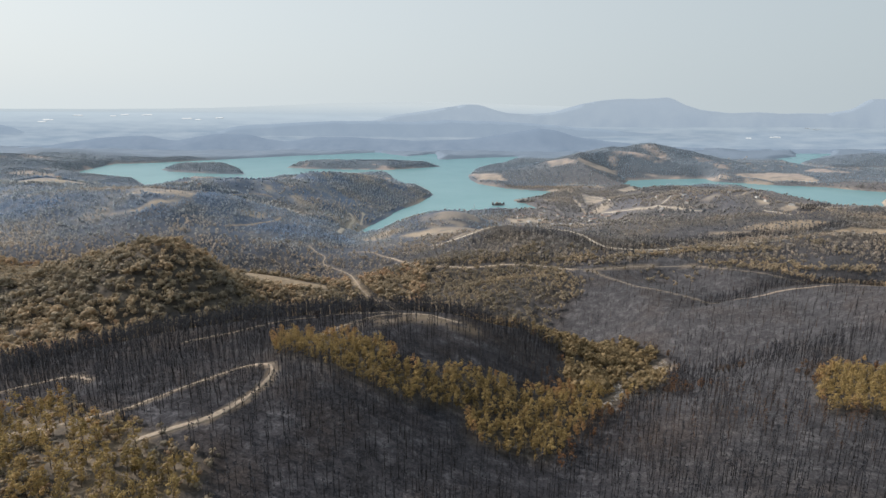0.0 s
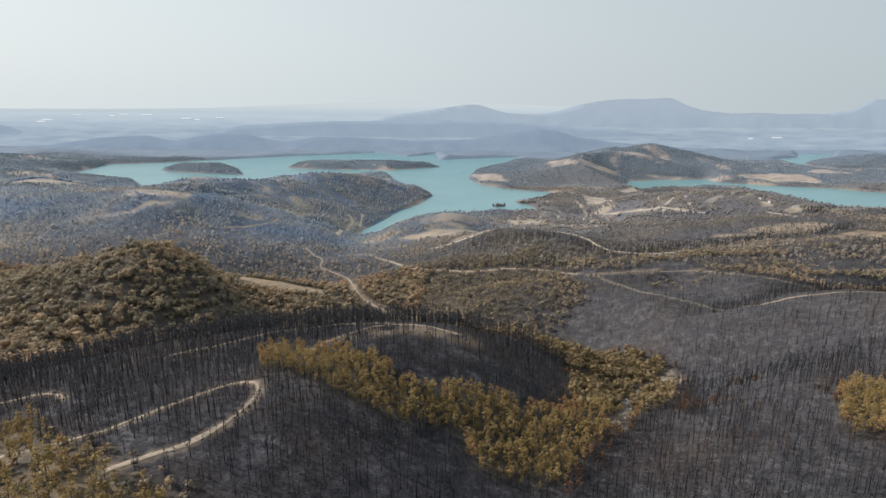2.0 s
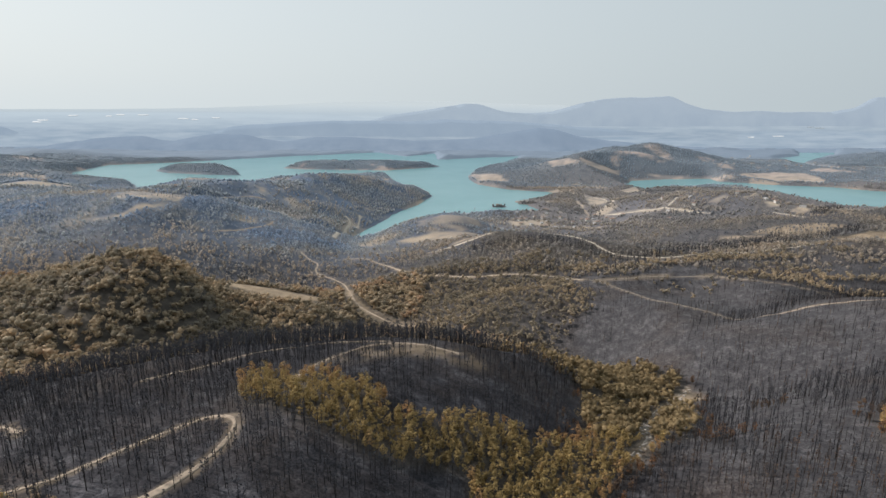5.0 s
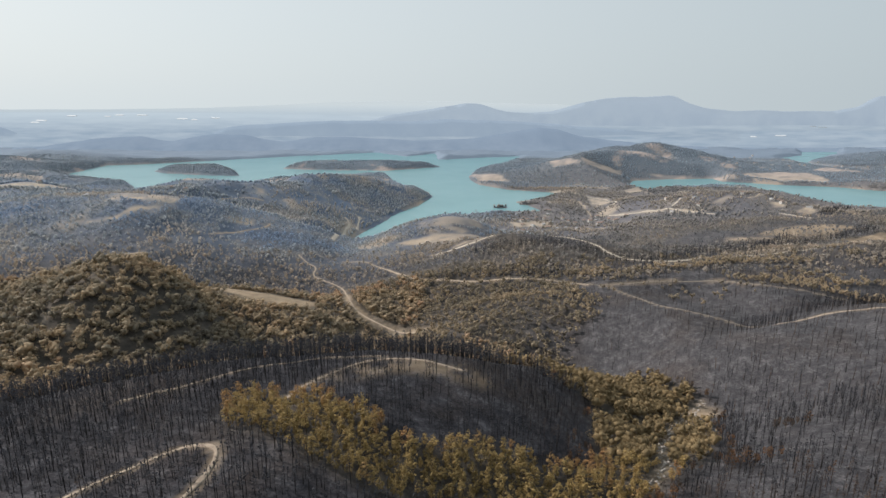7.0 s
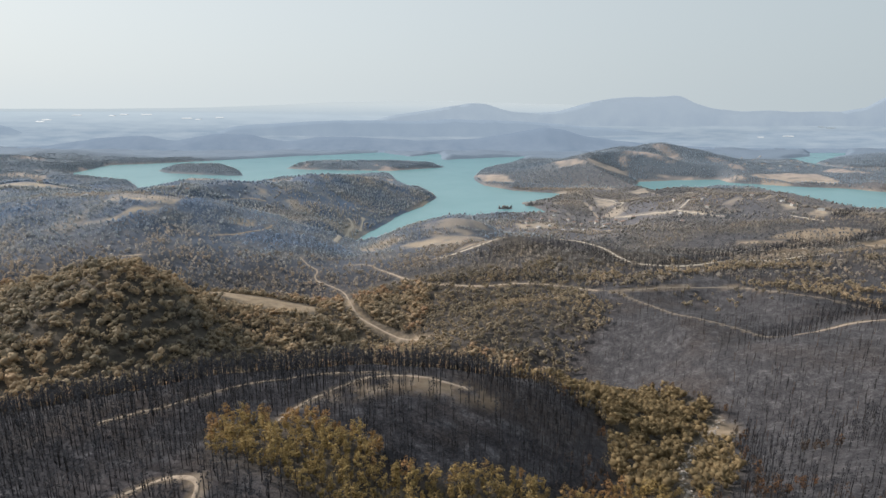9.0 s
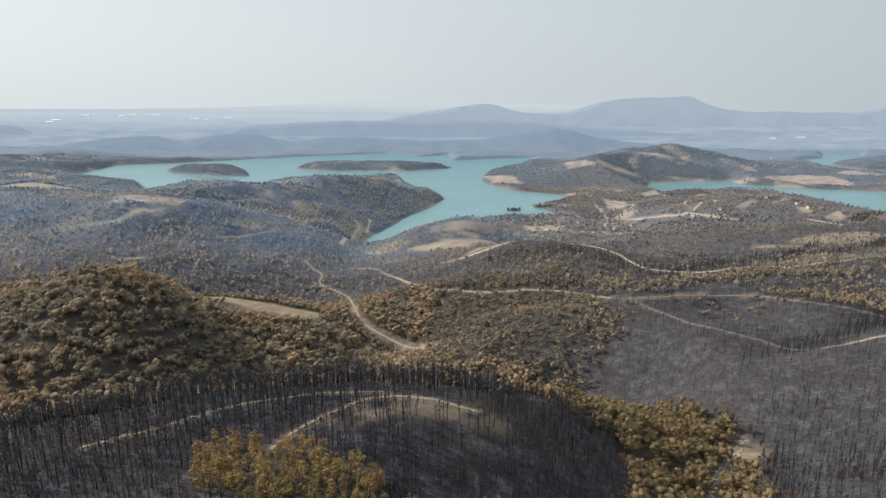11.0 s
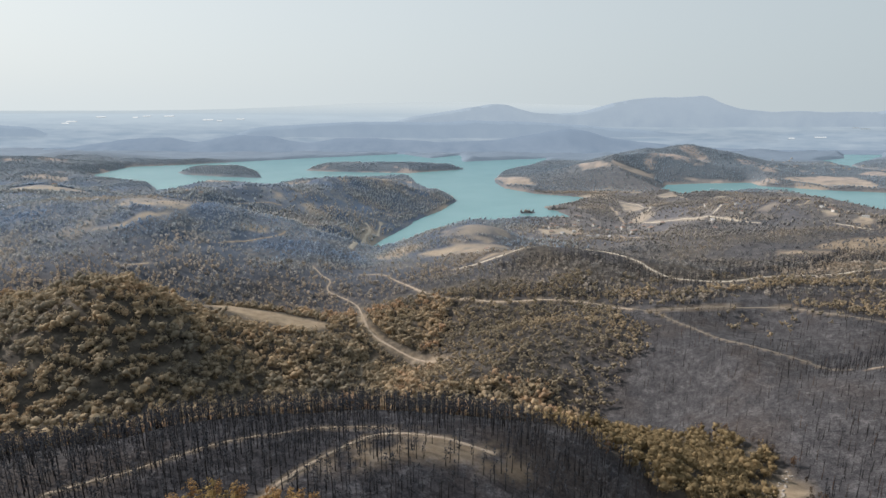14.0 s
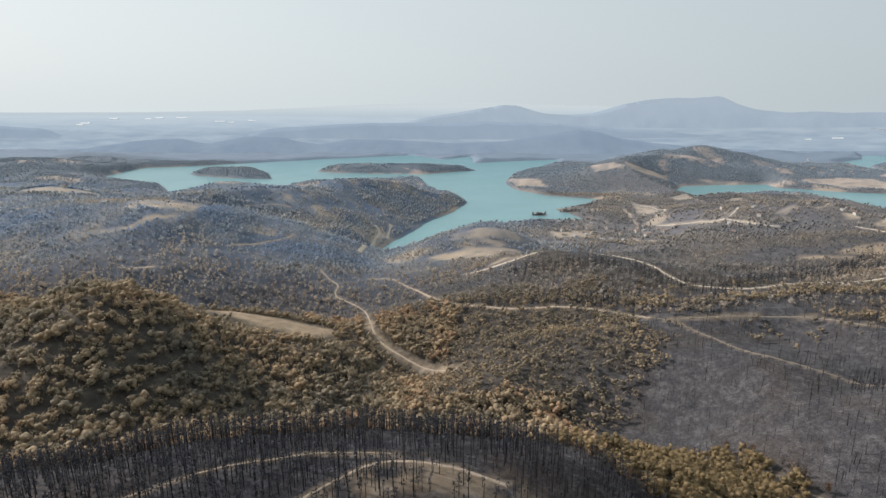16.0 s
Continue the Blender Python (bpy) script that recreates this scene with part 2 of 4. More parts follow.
ELEV_VALLEY = [
    (160, 163, 175, 130, 121, 134, 129, 142, 105, 137, 163, 158, 169),
    (164, 171, 198, 137, 100, 88, 93, 85, 72, 134, 152, 148, 158),
    (177, 193, 158, 96, 103, 76, 128, 94, 115, 148, 125, 142, 160),
    (157, 143, 129, 134, 133, 51, 89, 123, 125, 127, 115, 150, 170),
    (120, 99, 102, 101, 69, 69, 123, 122, 127, 135, 116, 151, 171),
    (86, 77, 71, 57, 53, 107, 158, 143, 126, 119, 117, 136, 155),
]
KNOLLS = [  # x, y, across, along, rise
    (90, 965, 70, 35, 15), (0, 1240, 80, 60, 18), (-530, 1185, 110, 90, 18), (250, 1080, 150, 90, -40), (-480, 640, 60, 90, -35),
    (300, 1630, 150, 150, -22), (-820, 1500, 140, 120, -28), (-1000, 2050, 320, 250, -50), (-640, 1500, 120, 100, -4), (-860, 1580, 280, 200, -22), (-90, 727, 40, 40, -10), (230, 1300, 130, 120, -45),
]
KNOLLS += [
    (1250, 1800, 260, 200, -40), (1270, 2140, 160, 130, -22), (1250, 2330, 110, 120, -16), (1150, 2470, 80, 60, -10), (1330, 2030, 80, 60, -12), (880, 2180, 260, 150, -32), (-185, 1290, 45, 130, -28), (-280, 758, 75, 40, 13), (-275, 598, 48, 62, 29), (-240, 702, 50, 26, -11), (-260, 788, 75, 26, 11), (-215, 655, 55, 40, -9), (-30, 1240, 60, 45, 4),
]
RISES_HILLS = [  # x, y, breadth, rise
    (98, 967, 45, 8), (200, 930, 45, 8), (240, 848, 40, 1), (265, 813, 40, -1), (400, 856, 55, 2), (36, 1075, 50, 11), (350, 1010, 60, -7), (260, 1100, 80, 7), (620, 1184, 90, 8), (730, 1010, 80, -7), (60, 880, 40, -5), (540, 1000, 80, -5), (-424, 1900, 110, 19), (-287, 2000, 80, 13),
]
RISES_LAKE = [  # x, y, breadth, rise
    (-173, 2060, 70, 22), (-560, 1780, 100, -3), (5, 1250, 50, 7), (62, 1275, 40, 13), (-60, 1215, 45, 3), (-649, 1490, 100, 34), (-545, 1600, 80, 28), (-810, 1500, 100, 5), (-1050, 1580, 140, 27), (760, 1800, 90, 8), (955, 1750, 90, 21), (1261, 2030, 100, -7), (300, 1640, 110, 14), (942, 1200, 100, -4), (480, 1350, 100, 3),
]
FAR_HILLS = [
    (750, 2800, 260, 150, 100), (900, 2900, 170, 130, 70), (1130, 3300, 300, 170, 128), (1330, 2950, 130, 120, 28), (2800, 3720, 260, 130, 55), (130, 3760, 230, 90, 50),
    (-2500, 3800, 300, 120, 45), (-2400, 2900, 400, 300, 60), (2500, 2500, 500, 200, 16), (-1250, 3080, 170, 70, 34), (-500, 3330, 330, 90, 22),
    (-2600, 3300, 300, 140, 30),
]
LAKE = [
    (-1914, 2974), (-1953, 3432), (-1703, 3552), (-1372, 3808), (-1124, 4000), (-496, 4393), (-258, 4045), (-54, 4308), (-17, 3789), (546, 4086),
    (412, 3611), (192, 3198), (124, 2872), (169, 2589), (282, 2443), (468, 2330), (362, 2176), (270, 2105), (322, 1924), (107, 1896),
    (-8, 1830), (-111, 1713), (-213, 1443), (-242, 1490), (-174, 1826), (-91, 2031), (-32, 2238), (-135, 2484), (-229, 2721), (-300, 3000),
    (-804, 2839), (-886, 2656), (-1212, 2800), (-1277, 2412), (-1454, 2679), (-1786, 2827),
]
EAST_ARM = [(812, 2596), (891, 2727), (1083, 2774), (1298, 2802), (1297, 2687), (1476, 2589), (1586, 2543), (1697, 2516), (1864, 2361), (1474, 1880), (1379, 2055), (1338, 2187), (1334, 2382), (1321, 2517), (1176, 2543), (975, 2503), (838, 2405)]
FAR_ARM = [(2852, 4612), (3158, 4680), (2821, 4193), (2500, 3876), (2275, 3641), (2203, 3468), (2236, 3299), (2511, 3381), (3050, 3420), (2990, 3250), (2399, 3231), (2240, 3171), (2118, 3224), (2152, 3467), (2214, 3750), (2176, 3827), (2330, 3997), (2531, 4138)]
HOLLOW = [(262, 560), (300, 584), (350, 600), (430, 634), (540, 668)]  # a steep hollow in the eastern hillside
ISLE = [(-1551, 3128), (-1453, 3019), (-1176, 2924), (-1016, 2905), (-1122, 3145), (-1435, 3254)]
ISLETS = [[(168, 1985), (215, 1982), (222, 2012), (180, 2020)], [(262, 2050), (330, 2035), (350, 2075), (290, 2085)]]
SPIT = [(-900, 3245), (-600, 3160), (-295, 3149), (-5, 3346), (-229, 3540), (-850, 3420)]


def vnoise(x, y, scale, seed):
    """Smooth noise from 0 to 1 over the plan."""
    tab = np.random.RandomState(seed).rand(256, 256)
    gx, gy = np.asarray(x, float) / scale + 1000, np.asarray(y, float) / scale + 1000
    i, j = np.floor(gx).astype(int), np.floor(gy).astype(int)
    u, v = gx - i, gy - j
    u, v = u * u * (3 - 2 * u), v * v * (3 - 2 * v)
    a, b = tab[i % 256, j % 256], tab[(i + 1) % 256, j % 256]
    c, d = tab[i % 256, (j + 1) % 256], tab[(i + 1) % 256, (j + 1) % 256]
    return (a * (1 - u) + b * u) * (1 - v) + (c * (1 - u) + d * u) * v


def fbm(x, y, scale, seed, octaves=4):
    return sum(vnoise(x, y, scale / 2**k, seed + k) * 0.5**k for k in range(octaves)) / sum(0.5**k for k in range(octaves))


def smooth(v, a, b):
    t = np.clip((np.asarray(v, float) - a) / (b - a), 0, 1)
    return t * t * (3 - 2 * t)


def spline(table, x0, y0, dx, dy, x, y):
    """Cubic surface over a lattice of heights."""
    c = np.array(table, float)
    ny, nx = c.shape
    gx, gy = np.clip((x - x0) / dx, 1, nx - 2 - 1e-6), np.clip((y - y0) / dy, 1, ny - 2 - 1e-6)
    i, j = np.floor(gx).astype(int), np.floor(gy).astype(int)
    w = [((1 - u) ** 3 / 6, (3 * u**3 - 6 * u**2 + 4) / 6, (-3 * u**3 + 3 * u**2 + 3 * u + 1) / 6, u**3 / 6) for u in (gx - i, gy - j)]
    return sum(w[0][a] * w[1][b] * c[j - 1 + b, i - 1 + a] for a in range(4) for b in range(4))


def inner(shape, x0, y0, dx, dy, x, y, margin):
    ny, nx = shape
    d = np.minimum(np.minimum(x - x0 - dx, x0 + dx * (nx - 2) - x), np.minimum(y - y0 - dy, y0 + dy * (ny - 2) - y))
    return smooth(d, 0, margin)


def inside(poly, x, y):
    """Signed distance to the outline, positive inside."""
    x, y = np.asarray(x, float), np.asarray(y, float)
    d, odd = np.full(x.shape, 1e18), np.zeros(x.shape, bool)
    for (ax, ay), (bx, by) in zip(poly, poly[1:] + poly[:1]):
        ex, ey = bx - ax, by - ay
        t = np.clip(((x - ax) * ex + (y - ay) * ey) / (ex * ex + ey * ey), 0, 1)
        d = np.minimum(d, (x - ax - t * ex) ** 2 + (y - ay - t * ey) ** 2)
        odd ^= ((ay > y) != (by > y)) & (x < ex * (y - ay) / (ey if ey else 1e-9) + ax)
    return np.where(odd, 1, -1) * np.sqrt(d)


def near_line(line, x, y):
    """Distance to a polyline."""
    x, y = np.asarray(x, float), np.asarray(y, float)
    d = np.full(x.shape, 1e18)
    for (ax, ay), (bx, by) in zip(line, line[1:]):
        ex, ey = bx - ax, by - ay
        t = np.clip(((x - ax) * ex + (y - ay) * ey) / (ex * ex + ey * ey), 0, 1)
        d = np.minimum(d, (x - ax - t * ex) ** 2 + (y - ay - t * ey) ** 2)
    return np.sqrt(d)


def wet(x, y):
    """Signed distance to the shore, positive over water."""
    xw, yw = x + 50 * (fbm(x, y, 220, 40) - 0.5), y + 50 * (fbm(x, y, 220, 50) - 0.5)
    w = np.maximum(np.maximum(inside(LAKE, xw, yw), inside(EAST_ARM, xw, yw)), inside(FAR_ARM, xw, yw))
    land = np.max([inside(ISLE, x, y), inside(SPIT, xw, yw)] + [inside(p, x, y) for p in ISLETS], axis=0)
    return np.minimum(w, -land)


SPUR = ELEV_SPUR + ELEV_VALLEY


def height(x, y):
    x, y = np.asarray(x, float), np.asarray(y, float)
    z = spline(ELEV_LAKE, -1700, 700, 310, 230, x, y)
    far = smooth(y, 2150, 2500)
    z = z * (1 - far) + 14 * far
    w = inner((9, 11), -1050, -200, 210, 170, x, y, 150)
    z = z * (1 - w) + w * spline(ELEV_HILLS, -1050, -200, 210, 170, x, y)
    w = inner((13, 13), -430, 60, 72, 62, x, y, 50)
    z = z * (1 - w) + w * spline(SPUR, -430, 60, 72, 62, x, y)
    for cx, cy, sx, sy, h in KNOLLS:
        z = z + h * np.exp(-(((x - cx) / sx) ** 2 + ((y - cy) / sy) ** 2) / 2)
    for cx, cy, w, h in RISES_HILLS + RISES_LAKE:
        z = z + h * np.exp(-((x - cx) ** 2 + (y - cy) ** 2) / (2 * w * w))
    for cx, cy, sx, sy, h in FAR_HILLS:
        z = z + h * np.exp(-(((x - cx) / sx) ** 2 + ((y - cy) / sy) ** 2) / 2) * (1 + 0.5 * (fbm(x, y, 260, 60) - 0.5))
    z = z + 26 * (fbm(x, y, 240, 10) - 0.5) * smooth(y, 1000, 1500) + 5 * (fbm(x, y, 45, 20) - 0.5)
    z = z + 26 * (fbm(x, y, 190, 33) - 0.5) * smooth(y, 820, 960) * smooth(-x, 200, 330) * (1 - smooth(y, 1900, 2200))
    # gullies down the far slopes
    z = z - 20 * (1 - np.abs(2 * fbm(x, y, 420, 30) - 1) * 3).clip(0, 1) * smooth(y, 1250, 1600) * (1 - 0.8 * smooth(y, 2300, 2900))
    z = z + 20 * smooth(y, 4300, 4850)
    z = z - 8 * np.exp(-((near_line(HOLLOW, x, y) / 24) ** 2))
    s = wet(x, y)
    dry = np.maximum(np.minimum(z, 1.5 - 0.45 * s), np.minimum(6, 1.0 - 0.12 * s))
    return np.where(s > 0, -np.minimum(8, 0.25 * s) - 0.3, dry)


# ---- tracks and fields on the plan ----
TRACKS = {
    "hairpin": (3.2, [(-124, 203), (-114, 211), (-101, 220), (-91, 235), (-86, 250), (-86, 266), (-92, 275), (-106, 276), (-122, 259), (-134, 243), (-148, 230), (-170, 221), (-195, 218)]),
    "loop": (2.6, [(-268, 252), (-236, 272), (-217, 290), (-203, 290), (-190, 280)]),
    "crest": (1.6, [(-160, 328), (-125, 349), (-111, 361), (-96, 370), (-77, 376), (-53, 378), (-34, 377)]),
    "knoll": (2.4, [(-74, 318), (-68, 332), (-60, 345), (-50, 358), (-43, 367), (-33, 370), (-15, 367), (12, 361)]),
}
TRACKS |= {  # in the valley and on the hills beyond
    "valley": (2.6, [(-20, 684), (-62, 715), (-88, 736), (-116, 766), (-131, 815), (-148, 870), (-180, 905), (-206, 925), (-204, 964), (-231, 993), (-252, 1030)]),
    "gully": (3.4, [(-94, 610), (-97, 636), (-106, 666), (-98, 715)]),
    "trail": (2.0, [(133, 765), (166, 736), (196, 722), (218, 678), (230, 636), (254, 610), (300, 571)]),
    "bench": (2.0, [(196, 722), (258, 724), (329, 717), (343, 686), (364, 668), (430, 640)]),
    "west": (3.4, [(-173, 1012), (-137, 1008), (-104, 954), (-62, 866), (-31, 824), (22, 797), (100, 780), (133, 765), (180, 728)]),
    "main": (5.5, [(-20, 960), (40, 950), (76, 955), (97, 975), (138, 985), (183, 945), (222, 896), (239, 838), (263, 813), (324, 820), (395, 858), (483, 855), (620, 900)]),
    "east": (3.5, [(300, 552), (335, 565), (385, 560), (432, 556), (500, 545)]),
}
TRACKS |= {  # about the village
    "village_a": (7.0, [(500, 1805), (533, 1696), (587, 1635), (620, 1619), (615, 1628), (646, 1569), (664, 1510), (693, 1489)]),
    "village_b": (6.0, [(533, 2203), (599, 2125), (563, 1871), (521, 1862)]),
    "village_c": (5.0, [(425, 2151), (492, 2129), (474, 1939), (461, 1809)]),
    "village_d": (6.0, [(635, 1627), (663, 1666), (700, 1730)]),
    "east_road": (6.0, [(805, 1409), (799, 1345), (808, 1292)]),
    "east_lane": (5.0, [(838, 1625), (887, 1645), (1164, 2059)]),
    "shore_lane": (5.0, [(789, 2356), (766, 2144), (682, 1799)]),
    "low_lane": (4.0, [(198, 1717), (260, 1670), (341, 1650), (392, 1614), (396, 1438)]),
}
TRACKS |= {  # on the lake shore and the western hills
    "lake_road": (9.0, [(-226, 1207), (-234, 1301), (-263, 1545), (-256, 1608), (-267, 1639), (-278, 1651)]),
    "lake_road_b": (8.0, [(-236, 1597), (-239, 1648), (-242, 1702)]),
    "west_lane": (4.0, [(-418, 1059), (-371, 1114), (-352, 1159), (-347, 1199)]),
    "west_lane_b": (4.0, [(-503, 926), (-468, 937)]),
    "west_lane_c": (4.0, [(-551, 1466), (-522, 1554), (-471, 1560)]),
}
FIELDS = [
    [(-330, 782), (-270, 778), (-215, 776), (-165, 770), (-165, 742), (-215, 733), (-270, 738), (-312, 752)],
    [(-138, 835), (-132, 790), (-121, 757), (-96, 731), (-60, 704), (-10, 674), (-8, 681), (-55, 712), (-86, 739), (-112, 772), (-126, 822)],
    [(-60, 1190), (0, 1255), (75, 1262), (85, 1215), (0, 1195)],
    [(-95, 1120), (-23, 1150), (70, 1165), (75, 1105), (20, 1060), (-52, 1085)],
    [(62, 958), (78, 1000), (42, 1042), (10, 965)],
]
FIELDS += [  # dry fields round the lake
    [(690, 1030), (800, 1090), (850, 1040), (760, 955), (680, 975)],
    [(640, 2760), (860, 2800), (820, 2700), (660, 2690)],
    [(960, 2800), (1200, 2820), (1150, 2760)],
    [(132, 2890), (262, 2768), (301, 2614), (171, 2621)],
]
FIELDS += [  # terraces on the far shore
    [(1398, 2745), (1451, 2790), (1640, 2900), (1840, 2930), (1755, 2640), (1690, 2575), (1522, 2640)],
    [(902, 3180), (968, 3060), (1057, 3060), (1233, 3160), (1110, 3000), (955, 2980)],
    [(505, 2830), (583, 2808), (639, 2720), (517, 2730)],
    [(1900, 3020), (2060, 3120), (2090, 3010), (1980, 2930)],
    [(1500, 3500), (1640, 3560), (1760, 3500), (1600, 3420)],
    [(-1150, 1480), (-950, 1520), (-900, 1470), (-1050, 1420)],
    [(160, 432), (190, 460), (205, 450), (196, 434), (178, 420)],
]
FIELDS += [  # yards, terraces and dry plots about the village
    [(549, 2231), (591, 2149), (555, 1886), (497, 1947)],
    [(503, 1830), (589, 1641), (621, 1622), (596, 1586), (516, 1716)],
    [(704, 2324), (811, 2426), (766, 2227), (704, 2210)],
    [(816, 1692), (812, 1646), (767, 1603), (736, 1615)],
    [(875, 2210), (1000, 2378), (949, 2177), (760, 1786)],
    [(569, 1200), (633, 1130), (617, 1104), (557, 1168)],
]
FIELDS += [  # small plots
    [(876, 1577), (910, 1594), (885, 1517), (863, 1530)],
    [(916, 1511), (935, 1476), (830, 1324), (841, 1415)],
    [(198, 1717), (300, 1691), (287, 1649), (207, 1644)],
    [(-645, 1052), (-588, 1065), (-569, 1104), (-517, 1132), (-528, 1105), (-570, 1076), (-573, 1052), (-622, 1041)],
    [(-650, 1140), (-515, 1140), (-550, 1340), (-655, 1340)],
    [(-518, 1635), (-497, 1648), (-485, 1608), (-503, 1597)],
    [(492, 1141), (503, 1139), (476, 1101), (473, 1116)],
    [(-61, 1223), (26, 1242), (62, 1249), (8, 1192)],
    [(-4, 1182), (25, 1191), (61, 1185), (37, 1161)],
]
GULLY = [(193, 456), (165, 420), (140, 385), (117, 344), (109, 316), (94, 298)]
PINES = [(-104, 318), (-86, 328), (-47, 313), (-28, 303), (-24, 288), (24, 307), (52, 303), (74, 312), (95, 387), (70, 414), (45, 450), (55, 480), (116, 520), (169, 520), (189, 475), (195, 443), (144, 340), (98, 288), (63, 258), (42, 236), (26, 234), (13, 242), (10, 268), (-24, 259), (-54, 270), (-97, 296)]
WEST_PINES = [(-230, 240), (-187, 248), (-160, 227), (-115, 205), (-92, 196), (-84, 170), (-107, 140), (-230, 140)]
EAST_PINES = [(233, 325), (255, 322), (290, 290), (250, 256), (201, 260), (206, 290)]


def road_gap(x, y):
    return np.min([near_line(p, x, y) - w / 2 for w, p in TRACKS.values()], axis=0)


def fieldness(x, y):
    xw, yw = x + 14 * (fbm(x, y, 40, 70) - 0.5), y + 14 * (fbm(x, y, 40, 75) - 0.5)
    return np.max([inside(f, xw, yw) for f in FIELDS], axis=0)


def pine_stand(x, y):
    """Signed distance to the unburnt pines, positive within."""
    xw, yw = x + 16 * (fbm(x, y, 30, 80) - 0.5), y + 16 * (fbm(x, y, 30, 85) - 0.5)
    return np.maximum(np.maximum(inside(PINES, xw, yw), inside(WEST_PINES, xw, yw)), inside(EAST_PINES, xw, yw))


def west_wood(x, y):
    """The singed wood of the hill beyond the spur, positive within."""
    crest = 400 + 0.25 * (x + 150) - 0.0009 * (x + 150) ** 2
    hill = np.minimum(np.minimum(y - crest - 24, -70 - x + 0.12 * (y - 400)), 830 - y)
    lee = np.minimum(np.minimum(y - crest - 40, 75 - x), 610 - y)
    return np.maximum(hill, lee) + 10 * (fbm(x, y, 35, 105) - 0.5)


def slope_wood(x, y):
    """Scattered trees on the slope over the valley track, positive within."""
    return np.minimum(np.minimum(x + 110, 112 - x + 0.15 * (y - 600)), np.minimum(y - 560, 840 - y)) + 150 * (fbm(x, y, 75, 106) - 0.5)


def burnt(x, y):
    """0 to 1: how far the ground is charred."""
    near = 1 - np.maximum(smooth(np.maximum(pine_stand(x, y), west_wood(x, y)), -6, 8), 0.65 * smooth(slope_wood(x, y), -25, 60))
    near = near * (1 - smooth(y, 780, 860))
    patch = smooth(fbm(x, y, 190, 90), 0.50, 0.60) * smooth(y, 780, 860) * (1 - smooth(y, 1900, 2300)) * 0.9
    return np.maximum(near, patch)


def land_haze(x, y):
    """How far the land takes the lakeside's haze tone, and how far the distant shore's."""
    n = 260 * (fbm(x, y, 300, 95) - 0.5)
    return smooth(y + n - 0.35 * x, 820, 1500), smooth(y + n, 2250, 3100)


def mesh_from(name, verts, faces, mats=(), slots=None, smooth_faces=False):
    """A mesh from arrays; faces all have the same number of corners."""
    me = bpy.data.meshes.new(name)
    k = faces.shape[1]
    me.vertices.add(len(verts))
    me.vertices.foreach_set("co", np.asarray(verts, np.float32).ravel())
    me.loops.add(faces.size)
    me.loops.foreach_set("vertex_index", np.asarray(faces, np.int32).ravel())
    me.polygons.add(len(faces))
    me.polygons.foreach_set("loop_start", np.arange(0, faces.size, k, dtype=np.int32))
    me.polygons.foreach_set("use_smooth", np.full(len(faces), smooth_faces))
    for m in mats:
        me.materials.append(m)
    if slots is not None:
        me.polygons.foreach_set("material_index", np.asarray(slots, np.int32))
    me.update(calc_edges=True)
    me.validate()
    return me


def set_colour(me, name, rgb):
    a = me.color_attributes.new(name, "FLOAT_COLOR", "POINT")
    a.data.foreach_set("color", np.column_stack([rgb, np.ones(len(rgb))]).astype(np.float32).ravel())


def set_float(me, name, values):
    me.attributes.new(name, "FLOAT", "POINT").data.foreach_set("value", np.asarray(values, np.float32))


def grid_faces(rows, cols):
    i = np.arange((rows - 1) * (cols - 1))
    a = (i // (cols - 1)) * cols + i % (cols - 1)
    return np.column_stack([a, a + 1, a + cols + 1, a + cols])


